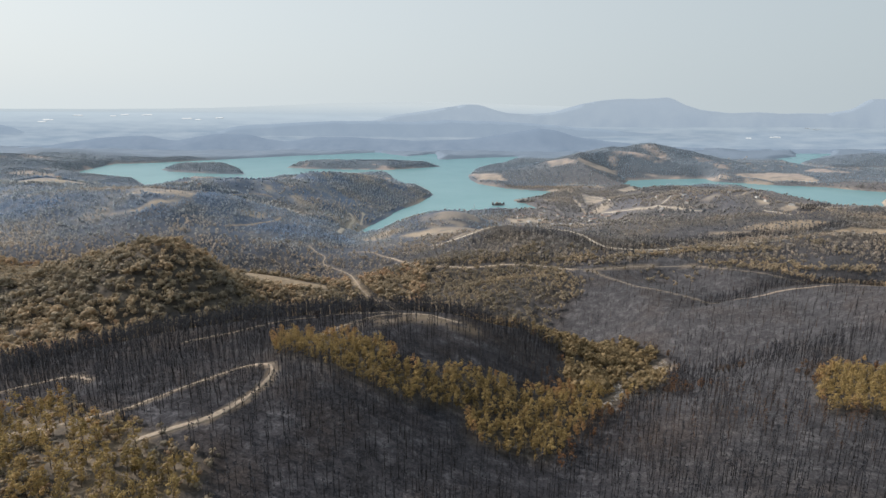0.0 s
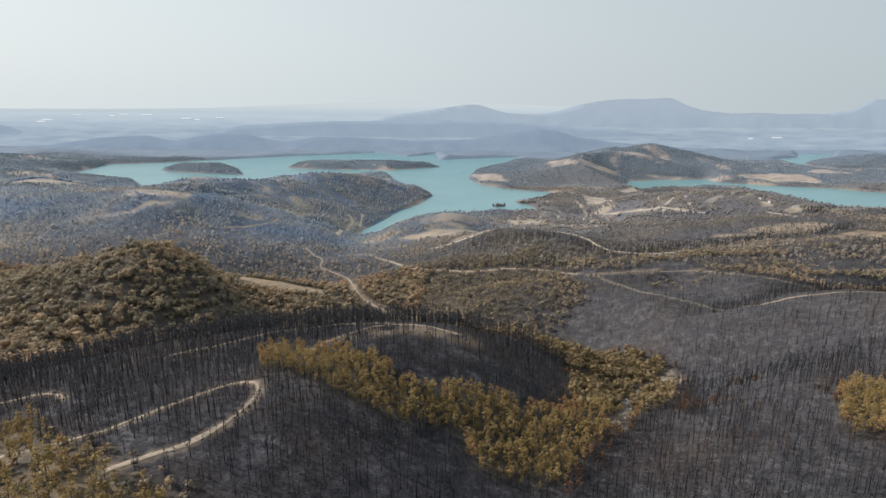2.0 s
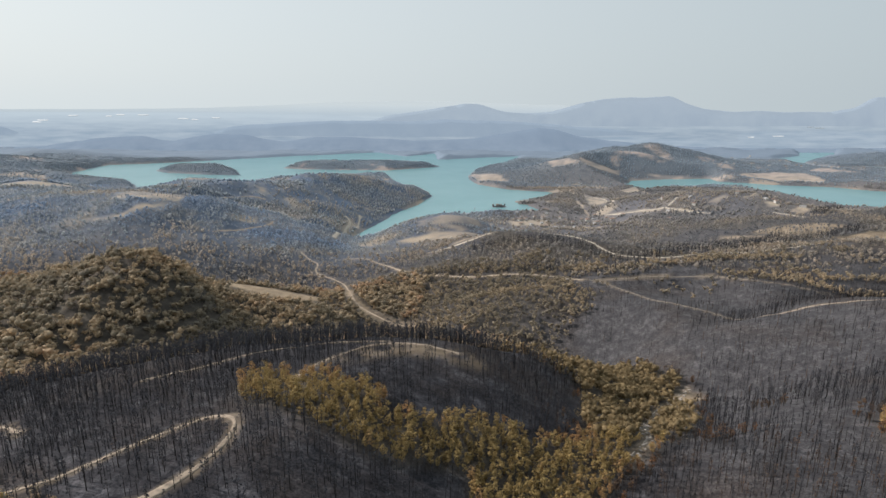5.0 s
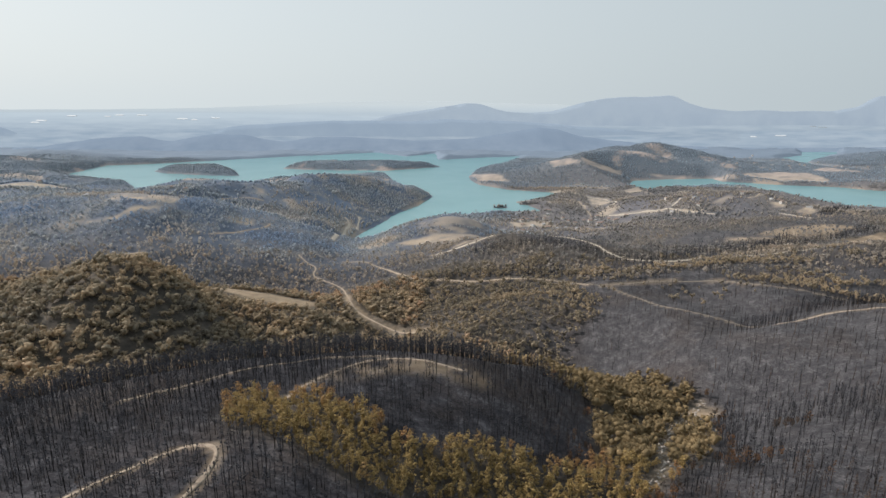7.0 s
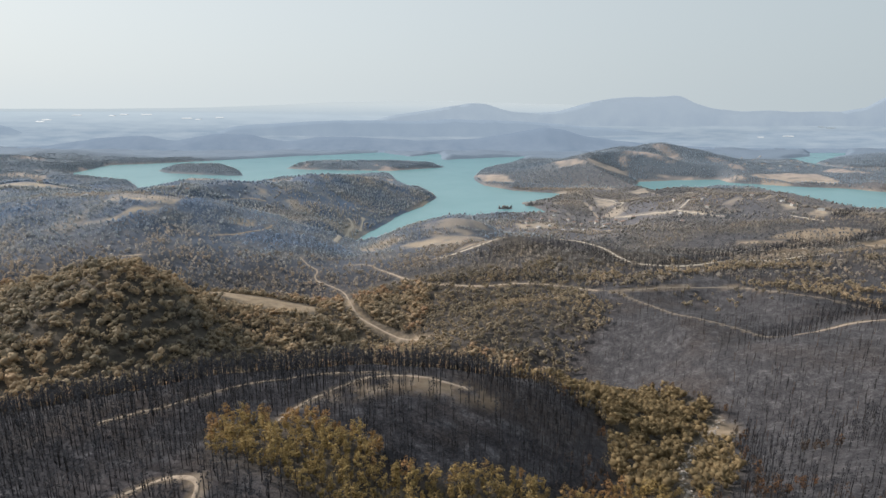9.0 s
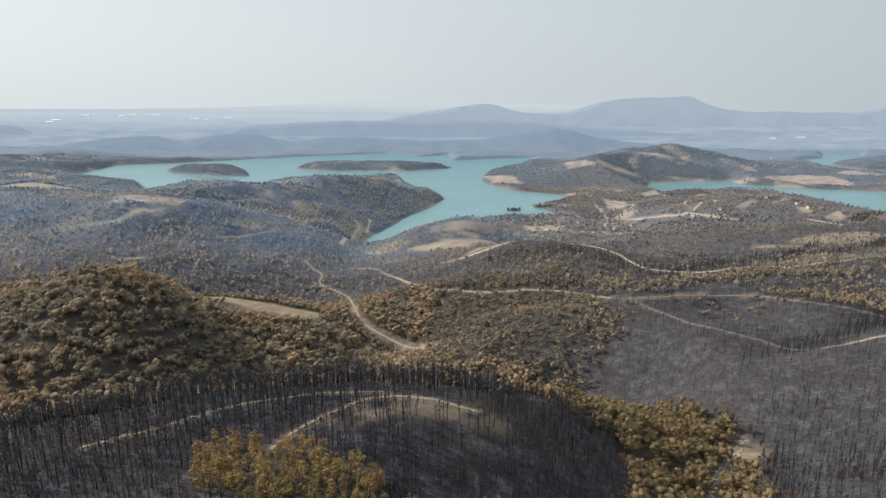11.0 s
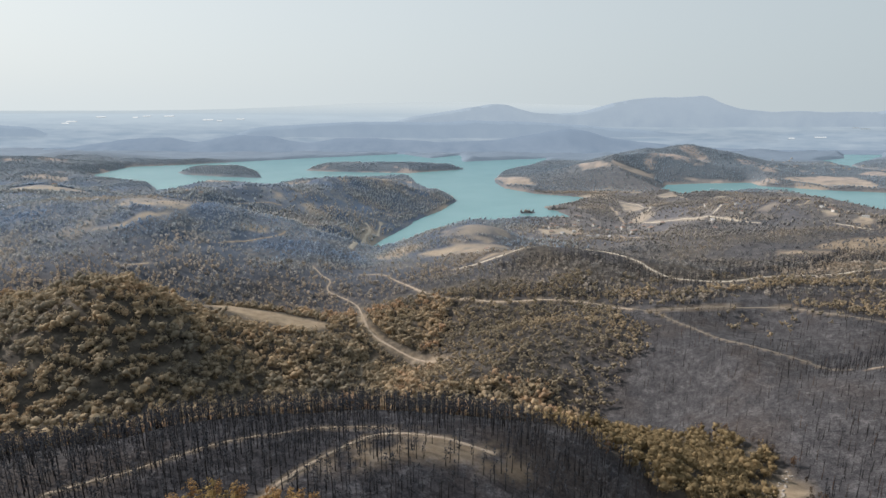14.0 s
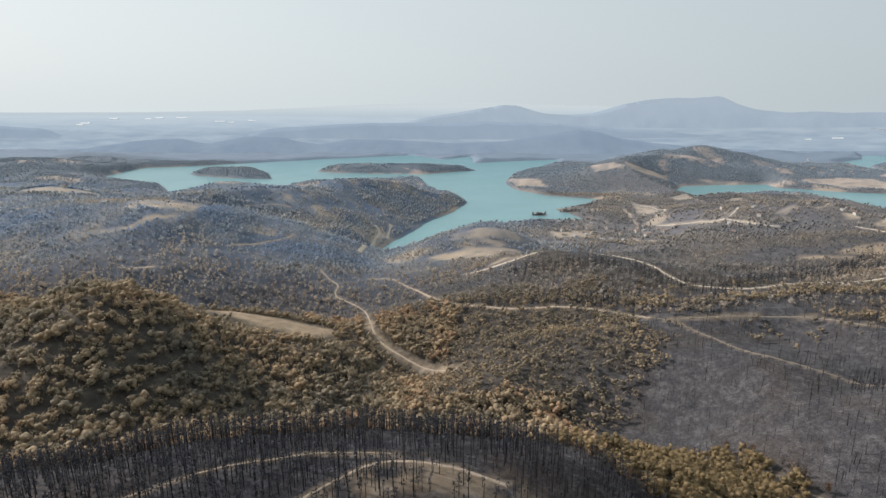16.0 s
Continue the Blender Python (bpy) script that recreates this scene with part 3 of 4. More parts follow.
def build_ground():
    rows, cols = 500, 390
    v = np.linspace(0, 1, rows)
    ys = -160 + 900 * v + 4160 * v**3.2
    us = np.linspace(-1, 1, cols)
    y = np.repeat(ys, cols)
    x = np.tile(us, rows) * (330 + 0.87 * np.maximum(y, 0))
    z = height(x, y)
    me = mesh_from("ground", np.column_stack([x, y, z]), grid_faces(rows, cols), [M_LAND], None, True)
    bare = np.maximum(smooth(fieldness(x, y) + 14 * (fbm(x, y, 35, 116) - 0.62), -4, 5) * (0.45 + 0.55 * smooth(fbm(x, y, 28, 117), 0.35, 0.55)), 0.5 * (1 - smooth(road_gap(x, y), 0.3, 2.0)))
    bare = np.maximum(bare, 0.4 * smooth(inside(WEST_PINES, x, y), -8, 8) * smooth(fbm(x, y, 25, 110), 0.45, 0.6))
    bare = np.maximum(bare, 0.8 * smooth(fbm(x, y, 130, 120), 0.66, 0.72) * smooth(y, 900, 1200) * (1 - smooth(y, 3200, 3600)))
    bare = np.maximum(bare, (1 - smooth(-wet(x, y), 4, 22)) * smooth(fbm(x, y, 200, 130), 0.4, 0.6) * (y > 1200) * (1 - 0.6 * smooth(y, 2350, 2550)))
    bare = np.maximum(bare, 0.6 * smooth(inside([(-62, 345), (-45, 362), (-20, 376), (28, 368), (24, 350), (-28, 348), (-50, 336)], x, y), -7, 7) * smooth(fbm(x, y, 12, 119), 0.38, 0.62))
    bare = np.maximum(bare, 0.45 * (1 - smooth(near_line(GULLY, x, y), 1.0, 4.5)))
    pale = np.maximum(smooth(x + 0.35 * (y - 420), 120, 190) * smooth(y, 380, 470), np.maximum(0.9 * smooth(x, 85, 145), 0.9 * smooth(x, 50, 120) * smooth(-y, -275, -225)))
    # fewer pale patches on the near slope: dark burnt ground, partly painted shade
    pale = np.maximum(pale, 0.7 * smooth(fbm(x, y, 60, 115), 0.58, 0.72) * (1 - 0.8 * smooth(-y, -290, -250) * smooth(60 - x, 0, 40)))
    set_colour(me, "cover", np.column_stack([burnt(x, y), bare, pale]))
    # western ground is painted bluer, for the smoke haze there
    set_float(me, "less_haze", smooth(x + 200 * (fbm(x, y, 260, 98) - 0.5), -120, 320))
    # amounts of painted haze: lakeside, distant shore, farthest shore
    lake, far = land_haze(x, y)
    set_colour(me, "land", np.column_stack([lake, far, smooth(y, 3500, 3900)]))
    tagged(new("ground", me), "burnt and dry hill country falling to a lake", "ground", kind="structure")


build_ground()

me = mesh_from("water", np.array([(-2500, 1300, 0), (3300, 1300, 0), (3300, 4700, 0), (-2500, 4700, 0)]), np.array([[0, 1, 2, 3]]), [M_WATER])
tagged(new("water", me), "still turquoise reservoir among wooded hills", "lake", kind="structure")


def far_range(name, y, depth, crest, material, label, seed, rough=14):
    """A range of distant hills: a ridge of that depth whose crest runs through the nodes (x, z)."""
    xs = np.linspace(-4700, 4700, 620)
    cx, cz = np.array(crest, float).T
    top = np.interp(xs, cx, cz)
    top = np.convolve(np.pad(top, 2, mode="edge"), np.ones(5) / 5, "valid")
    top = top + rough * (fbm(xs, 0 * xs, 220, seed, 6) - 0.5)
    prof = [(-1.0, 0.0), (-0.8, 0.12), (-0.6, 0.33), (-0.4, 0.58), (-0.2, 0.84), (0.0, 1.0), (0.5, 0.6), (1.0, 0.0)]
    pts, n = [], len(xs)
    for d, h in prof:
        yy = y + d * depth
        wob = (fbm(xs, 0 * xs + d * 900, 260, seed + 7) - 0.5) * 0.35 * (1 if 0 < h < 1 else 0)
        pts.append(np.column_stack([xs, np.full(n, yy) + 30 * wob, -20 + (top + 20) * np.clip(h + wob * h, 0, 1)]))
    me = mesh_from(name, np.vstack(pts), grid_faces(len(prof), n), [material], None, True)
    tagged(new(name, me), label, "hills", kind="structure")


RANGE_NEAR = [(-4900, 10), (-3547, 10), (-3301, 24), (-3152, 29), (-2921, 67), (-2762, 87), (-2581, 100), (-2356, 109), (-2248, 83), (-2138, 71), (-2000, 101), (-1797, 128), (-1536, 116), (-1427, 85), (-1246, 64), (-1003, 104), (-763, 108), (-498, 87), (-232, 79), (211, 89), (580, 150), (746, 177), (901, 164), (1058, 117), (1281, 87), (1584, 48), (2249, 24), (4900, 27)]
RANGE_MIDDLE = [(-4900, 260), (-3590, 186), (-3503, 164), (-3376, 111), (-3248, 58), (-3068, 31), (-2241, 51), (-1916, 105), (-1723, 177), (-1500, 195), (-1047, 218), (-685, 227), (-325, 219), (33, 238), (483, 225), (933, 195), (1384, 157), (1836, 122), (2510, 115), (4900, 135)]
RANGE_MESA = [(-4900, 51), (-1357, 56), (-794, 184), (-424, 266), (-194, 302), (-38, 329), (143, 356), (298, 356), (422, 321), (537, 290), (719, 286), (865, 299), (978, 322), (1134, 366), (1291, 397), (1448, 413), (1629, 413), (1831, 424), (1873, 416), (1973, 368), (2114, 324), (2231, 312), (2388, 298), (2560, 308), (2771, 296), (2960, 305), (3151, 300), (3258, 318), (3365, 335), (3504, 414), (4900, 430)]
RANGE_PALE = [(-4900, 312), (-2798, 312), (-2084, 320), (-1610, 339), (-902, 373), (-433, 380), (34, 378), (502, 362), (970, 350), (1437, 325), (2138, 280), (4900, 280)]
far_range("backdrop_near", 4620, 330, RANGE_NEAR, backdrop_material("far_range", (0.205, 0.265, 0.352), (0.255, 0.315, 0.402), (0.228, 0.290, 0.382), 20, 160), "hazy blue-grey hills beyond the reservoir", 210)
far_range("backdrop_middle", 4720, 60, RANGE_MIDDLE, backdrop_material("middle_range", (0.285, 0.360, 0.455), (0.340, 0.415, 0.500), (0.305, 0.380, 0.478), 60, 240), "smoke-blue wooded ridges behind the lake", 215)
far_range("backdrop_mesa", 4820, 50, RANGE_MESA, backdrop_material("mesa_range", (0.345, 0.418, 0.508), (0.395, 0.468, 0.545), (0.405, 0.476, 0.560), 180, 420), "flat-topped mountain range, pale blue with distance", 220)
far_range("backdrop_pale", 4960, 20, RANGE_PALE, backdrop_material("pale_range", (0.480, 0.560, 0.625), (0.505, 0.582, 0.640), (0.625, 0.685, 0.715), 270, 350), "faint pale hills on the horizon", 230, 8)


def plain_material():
    """The hazy plain: streaks of fields and groves; its paling towards the horizon is emitted haze."""
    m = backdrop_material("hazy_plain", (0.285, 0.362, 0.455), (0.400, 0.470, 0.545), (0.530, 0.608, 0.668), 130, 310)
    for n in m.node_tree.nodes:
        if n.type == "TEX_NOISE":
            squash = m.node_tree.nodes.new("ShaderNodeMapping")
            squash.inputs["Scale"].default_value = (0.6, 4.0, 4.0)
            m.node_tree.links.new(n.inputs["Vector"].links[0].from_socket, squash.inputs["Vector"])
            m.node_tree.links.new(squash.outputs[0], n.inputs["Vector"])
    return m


# a slope that rises towards the back, to look flat from the camera
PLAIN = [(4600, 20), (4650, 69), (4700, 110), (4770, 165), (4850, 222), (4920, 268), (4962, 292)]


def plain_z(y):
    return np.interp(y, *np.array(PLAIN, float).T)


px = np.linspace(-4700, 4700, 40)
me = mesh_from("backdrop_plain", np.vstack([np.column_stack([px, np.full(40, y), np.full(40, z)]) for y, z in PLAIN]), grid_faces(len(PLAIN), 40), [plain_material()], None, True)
tagged(new("backdrop_plain", me), "tilted backdrop of flat farmland, smoke haze in its colour", "plain", kind="structure")

# ---- tracks ----
def resample(line, step):
    p = np.array(line, float)
    for _ in range(2):  # round the corners
        q = np.empty((2 * len(p), 2))
        q[0::2], q[1::2] = p * 0.75 + np.roll(p, -1, 0) * 0.25, p * 0.25 + np.roll(p, -1, 0) * 0.75
        p = np.vstack([p[:1], q[:-2], p[-1:]])
    s = np.concatenate([[0], np.cumsum(np.linalg.norm(np.diff(p, axis=0), axis=1))])
    t = np.arange(0, s[-1], step)
    return np.column_stack([np.interp(t, s, p[:, 0]), np.interp(t, s, p[:, 1])])


def build_track(width, line, seed):
    p = resample(line, 2.0 if line[0][1] < 500 else 5.0)
    d = np.gradient(p, axis=0)
    d /= np.linalg.norm(d, axis=1)[:, None] + 1e-9
    n = np.column_stack([-d[:, 1], d[:, 0]])
    cols = []
    for k, (o, dz) in enumerate(((-0.5, -0.25), (-0.42, 0.22), (-0.2, 0.15), (0.0, 0.27), (0.2, 0.15), (0.42, 0.22), (0.5, -0.25))):
        w = width * (1 + 0.5 * (fbm(p[:, 0] + 90 * (o > 0), p[:, 1], 9, 300 + seed) - 0.5)) * (0.25 + 1.3 * fbm(p[:, 0], p[:, 1], 22, 320 + seed, 3))
        q = p + n * (o * w)[:, None]
        cols.append(np.column_stack([q, height(q[:, 0], q[:, 1]) + dz + 0.12]))
    me = mesh_from("dirt_track", np.stack(cols, 1).reshape(-1, 3), grid_faces(len(p), 7), [M_LANE if width > 5.2 else M_TRAIL if width < 2.5 and line[0][1] > 440 else M_ROAD], None, True)
    tagged(new("dirt_track", me), "pale dusty dirt track winding over the hillside", "track", "forest tracks", "structure")


for k, (w, line) in enumerate(TRACKS.values()):
    build_track(w, line, k)


# ---- trees ----
def tube(rings, sides, rng, wob=0.0):
    """Verts and triangles of a tapered limb through rings (x, y, z, radius), closed at its tip."""
    v, f = [], []
    for x, y, z, r in rings:
        for k in range(sides):
            a = 2 * math.pi * k / sides
            v.append((x + r * math.cos(a) + wob * rng.randn() * r, y + r * math.sin(a) + wob * rng.randn() * r, z))
    for j in range(len(rings) - 1):
        for k in range(sides):
            a, b = j * sides + k, j * sides + (k + 1) % sides
            f += [(a, b, b + sides), (a, b + sides, a + sides)]
    for k in range(1, sides - 1):
        f.append(((len(rings) - 1) * sides, (len(rings) - 1) * sides + k, (len(rings) - 1) * sides + k + 1))
    return np.array(v), np.array(f)


def spikes(bases, tips, r):
    """Thin three-sided twigs."""
    v, f = [], []
    for b, t in zip(bases, tips):
        k = len(v)
        v += [(b[0] + r, b[1], b[2]), (b[0] - r / 2, b[1] + r * 0.87, b[2]), (b[0] - r / 2, b[1] - r * 0.87, b[2]), tuple(t)]
        f += [(k, k + 1, k + 3), (k + 1, k + 2, k + 3), (k + 2, k, k + 3)]
    return np.array(v), np.array(f)


def join(parts):
    v, f, n = [], [], 0
    for a, b in parts:
        v.append(a)
        f.append(b + n)
        n += len(a)
    return np.vstack(v), np.vstack(f)


def charred_trunk(rng, h):
    lx, ly = rng.randn(2) * 0.012 * h
    r = 0.0115 * h + 0.02
    return tube([(0, 0, -0.5, r * 1.25), (0.6 * lx, 0.6 * ly, 0.6 * h, r * 0.8), (lx, ly, h, r * 0.2)], 4, rng, 0.08), (lx, ly)


def charred_limbs(rng, h, lean, count, thick=0.045):
    b, t = [], []
    for _ in range(count):
        s = rng.uniform(0.38, 0.99)
        a, ln = rng.uniform(0, 2 * math.pi), (1.15 - s) * rng.uniform(0.12, 0.32) * h
        p = np.array([lean[0] * s, lean[1] * s, s * h])
        b.append(p)
        t.append(p + [ln * math.cos(a), ln * math.sin(a), rng.uniform(0.1, 0.9) * ln])
    return spikes(b, t, thick)


def leaf_cloud(rng, lobes, per, size, flat=0.95, loose=0.5):
    """Tufts over the lobes (x, y, z, r): small bent quads, each two triangles, turned at random about the outward way."""
    v, f = [], []
    for lx, ly, lz, lr in lobes:
        for _ in range(per):
            d = rng.randn(3)
            d /= np.linalg.norm(d)
            c = np.array([lx, ly, lz]) + d * [lr, lr, lr * flat] * rng.uniform(0.55, 1.08)
            n = d + loose * rng.randn(3)
            n /= np.linalg.norm(n)
            a = np.cross(n, rng.randn(3))
            a /= np.linalg.norm(a)
            b = np.cross(n, a)
            s, q = size * rng.uniform(0.6, 1.3), rng.uniform(0.5, 1.0)
            k = len(v)
            v += [c + a * s, c + b * s * q + n * s * 0.25, c - a * s, c - b * s * q + n * s * 0.25]
            f += [(k, k + 1, k + 2), (k, k + 2, k + 3)]
    return np.array(v), np.array(f)


def lump(rng, lobe, fine, flat=1.0):
    """The dense inside of a crown: an uneven lump, about four fifths of the lobe's size."""
    bm = bmesh.new()
    bmesh.ops.create_icosphere(bm, subdivisions=2 if fine else 1, radius=1)
    v = np.array([p.co[:] for p in bm.verts])
    f = np.array([[p.index for p in t.verts] for t in bm.faces])
    bm.free()
    v = v * (1 + 0.26 * rng.randn(len(v), 1)).clip(0.6, 1.4)
    return v * [lobe[3] * 0.66, lobe[3] * 0.66, lobe[3] * 0.66 * flat] + np.array(lobe[:3]), f


def crown(rng, lobes, cores, fine, per, size):
    return join([lump(rng, lb, fine) for lb in lobes[:cores]] + [leaf_cloud(rng, lobes, per, size)])


def snag(rng, h):
    """A stout burnt tree that stands alone, with broken limbs."""
    r = 0.018 * h + 0.04
    lx, ly = rng.randn(2) * 0.03 * h
    trunk = tube([(0, 0, -0.5, r * 1.3), (0.5 * lx, 0.5 * ly, 0.5 * h, r * 0.8), (lx, ly, h, r * 0.25)], 5, rng, 0.1)
    tufts = [(lx * q, ly * q, q * h, (1.2 - q) * 0.22 * h) for q in (0.6, 0.8, 0.95)]
    return join([trunk, charred_limbs(rng, h, (lx, ly), 9, 0.065), leaf_cloud(rng, tufts, 4, 0.27, 1.0, 1.0)])


def tuft(rng, h):
    """A far tree: a small uneven spindle."""
    r = h * rng.uniform(0.30, 0.42)
    v = [(rng.uniform(-0.1, 0.1) * h, rng.uniform(-0.1, 0.1) * h, h), (0, 0, -0.1 * h)]
    for k in range(4):
        a = math.pi * (k / 2 + rng.uniform(-0.15, 0.15))
        q = r * rng.uniform(0.75, 1.25)
        v.append((q * math.cos(a), q * math.sin(a), h * rng.uniform(0.28, 0.55)))
    f = [(0, 2 + k, 2 + (k + 1) % 4) for k in range(4)] + [(1, 2 + (k + 1) % 4, 2 + k) for k in range(4)]
    return np.array(v), np.array(f)


def pine_lobes(rng, h):
    """The clumps of a rounded, open pine crown, widest a little above its middle."""
    out, w = [(0, 0, 0.92 * h, 0.10 * h)], h * rng.uniform(0.20, 0.27)
    for s in np.linspace(0.86, 0.34, 6):
        r = w * math.sin(math.pi * min(1.0, 1.22 - s)) ** 0.7
        for _ in range(3 if s < 0.8 else 2):
            a, o = rng.uniform(0, 2 * math.pi), r * rng.uniform(0.35, 0.95)
            out.append((o * math.cos(a), o * math.sin(a), s * h + rng.uniform(-0.05, 0.05) * h, 0.105 * h * rng.uniform(0.8, 1.25)))
    return out


def bush_lobes(rng, h, n=7):
    """The lobes of a broad, uneven crown that comes near the ground."""
    out = [(0, 0, 0.5 * h, 0.36 * h)]
    for _ in range(n):
        a, o = rng.uniform(0, 2 * math.pi), h * rng.uniform(0.2, 0.42)
        out.append((o * math.cos(a), o * math.sin(a), h * rng.uniform(0.22, 0.80), h * rng.uniform(0.15, 0.27)))
    return out


def plant(name, variants, spots, mats, label, category, seed):
    """One object of kind stuff: variants (verts, faces, slots) set at the spots (x, y, scale, tint)."""
    rng = np.random.RandomState(seed)
    pick = rng.randint(len(variants), size=len(spots))
    gz = height(spots[:, 0], spots[:, 1])
    V, F, S, T, n = [], [], [], [], 0
    for k, (v, f, sl) in enumerate(variants):
        w = np.where(pick == k)[0]
        if not len(w):
            continue
        a = rng.uniform(0, 2 * math.pi, len(w))
        c, s, sc = np.cos(a)[:, None], np.sin(a)[:, None], spots[w, 2][:, None]
        P = np.stack([(v[:, 0] * c - v[:, 1] * s) * sc + spots[w, 0][:, None], (v[:, 0] * s + v[:, 1] * c) * sc + spots[w, 1][:, None], v[:, 2] * sc + gz[w][:, None]], -1)
        V.append(P.reshape(-1, 3))
        F.append((f[None] + (n + np.arange(len(w)) * len(v))[:, None, None]).reshape(-1, 3))
        S.append(np.tile(sl, len(w)))
        T.append(np.repeat(spots[w, 3], len(v)))
        n += len(w) * len(v)
    me = mesh_from(name, np.vstack(V), np.vstack(F), mats, np.concatenate(S), True)
    set_float(me, "tint", np.concatenate(T))
    return tagged(new(name, me), label, category, kind="stuff")


def spread(x0, x1, y0, y1, step, seed):
    """Uneven planting over a rectangle."""
    rng = np.random.RandomState(seed)
    gx, gy = np.meshgrid(np.arange(x0, x1, step), np.arange(y0, y1, step))
    return gx.ravel() + rng.uniform(-0.48, 0.48, gx.size) * step, gy.ravel() + rng.uniform(-0.48, 0.48, gx.size) * step, rng


def two_slot(wood, leaves):
    v, f = join([wood, leaves])
    return v, f, np.concatenate([np.zeros(len(wood[1]), int), np.ones(len(leaves[1]), int)])


def one_slot(vf):
    return vf[0], vf[1], np.zeros(len(vf[1]), int)


rng = np.random.RandomState(5)
CHAR_PARTS = []
for h in (8.5, 9.5, 10.5, 11.2, 12.0, 12.8, 7.0):
    trunk, lean = charred_trunk(rng, h)
    tufts = [(lean[0] * q, lean[1] * q, q * h, (1.22 - q) * 0.21 * h) for q in (0.52, 0.64, 0.76, 0.88, 0.97)]
    CHAR_PARTS.append((trunk, join([charred_limbs(rng, h, lean, 9), leaf_cloud(rng, tufts, 5, 0.36, 1.0, 1.0)])))
CHARRED = [two_slot(*p) for p in CHAR_PARTS]
PINE_PARTS = []
for h in (7.5, 9.0, 10.5, 12.0, 6.5):
    wood = tube([(0, 0, -0.5, 0.2), (0.1, 0, 0.4 * h, 0.15), (0, 0.1, 0.9 * h, 0.05)], 5, rng, 0.1)
    lobes = pine_lobes(rng, h)
    PINE_PARTS.append((wood, join([lump(rng, (*lb[:3], 0.75 * lb[3]), False, 0.8) for lb in lobes[1::2]] + [leaf_cloud(rng, lobes, 9, 0.31, 0.95, 0.8)])))
PINE_KIT = [two_slot(*p) for p in PINE_PARTS]
STEM = tube([(0, 0, -0.4, 0.16), (0, 0, 1.6, 0.1)], 4, rng)
SCRUB_KIT = [two_slot(STEM, crown(rng, bush_lobes(rng, h, 8), 5, False, 9, 0.46)) for h in (5.5, 6.5, 7.2, 8.0, 9.0, 6.0)]
SLOPE_KIT = [two_slot(STEM, crown(rng, [(0, 0, 0.55 * h, 0.27 * h)] + bush_lobes(rng, h, 3)[1:], 3, False, 8, 0.078 * h)) for h in (5.0, 6.0, 7.5, 9.0)]
MID_KIT = [one_slot(leaf_cloud(rng, [(0, 0, 0.3 * h, 0.34 * h), (0, 0, 0.62 * h, 0.3 * h)], 6, 0.21 * h, 1.0, 0.7)) for h in (3.4, 4.2, 5.0, 6.0, 7.0)]
FAR_KIT = [one_slot(tuft(rng, h)) for h in (4.5, 5.5, 6.5, 7.5, 9.0)]
SNAGS = [one_slot(snag(rng, h)) for h in (6.0, 7.5, 9.0, 10.0)]
OAK_KIT = [two_slot(STEM, crown(rng, bush_lobes(rng, h, 10), 5, False, 20, 0.30)) for h in (6.0, 7.5, 8.5)]

# burnt pines of the spur and the near slopes
x, y, r = spread(-330, 360, 120, 480, 3.6, 11)
keep = (road_gap(x, y) > 1.2) & (pine_stand(x, y) < -1) & (west_wood(x, y) < 0) & (fieldness(x, y) < 0)
belt = smooth(250 - x - y * 0.2, 150, 240) * smooth(y, 262, 300) * (1 - 0.45 * smooth(x, -70, -20) * smooth(-y, -352, -340))
edge = 1 - 0.93 * smooth(y + 50 * (fbm(x, y, 40, 141) - 0.5), 375, 425) * smooth(x, 120, 165)
keep &= r.rand(len(x)) < edge * np.maximum(0.30 + 0.32 * smooth(-y, -330, -280) * smooth(x, -130, -60) + 0.7 * smooth(fbm(x, y, 50, 140), 0.35, 0.6), belt)
keep &= r.rand(len(x)) < 1 - 0.25 * smooth(x, 90, 130)
burnt_spots = np.column_stack([x, y, (0.5 + 0.6 * r.rand(len(x)) ** 0.8) * (1 + 0.15 * smooth(y - 0.25 * x, 325, 365)), np.clip(0.9 * r.rand(len(x)) * fbm(x, y, 60, 143) + 0.75 * smooth(x, 0, 90) * smooth(-y, -345, -290) * smooth(y, 200, 260) * r.rand(len(x)), 0, 1)])[keep]
# the trees along the crest of the spur are things of their own
single = (burnt_spots[:, 1] > 338) & (burnt_spots[:, 1] < 395) & (burnt_spots[:, 0] > -110) & (burnt_spots[:, 0] < 25)
crest_spots = burnt_spots[single][:300]
rest = np.vstack([burnt_spots[~single], burnt_spots[single][300:]])
plant("burnt_pine_stand", CHARRED, rest, [M_CHAR, M_TWIG], "dense stand of charred, needleless pine trunks", "burnt trees", 12)

# sparser burnt trees of the eastern hill
x, y, r = spread(130, 700, 380, 860, 6.0, 13)
keep = (road_gap(x, y) > 1.5) & (pine_stand(x, y) < -2) & (slope_wood(x, y) < 15) & (fieldness(x, y) < 0) & (r.rand(len(x)) < 0.15 + 0.75 * fbm(x, y, 60, 150)) & ((y > 395) | (x > 360))
plant("burnt_pine_scatter", SNAGS, np.column_stack([x, y, r.uniform(0.5, 1.0, len(x)), r.rand(len(x)) ** 1.5])[keep], [M_CHAR], "scattered charred trunks on an ash-grey hillside", "burnt trees", 14)

# green pines
x, y, r = spread(-240, 300, 130, 530, 3.7, 15)
deep = pine_stand(x, y)
thin = np.where(inside(WEST_PINES, x, y) > -8, 0.48, 0.95) * (near_line(GULLY, x, y) > 3.5)
keep = (road_gap(x, y) > 2) & (deep > 0) & (r.rand(len(x)) < thin) & (fieldness(x, y) < -2)
tint = np.clip(0.15 + 0.55 * fbm(x, y, 35, 160) + 0.35 * r.rand(len(x)) + 0.25 * (1 - smooth(deep, 0, 10)), 0, 1)
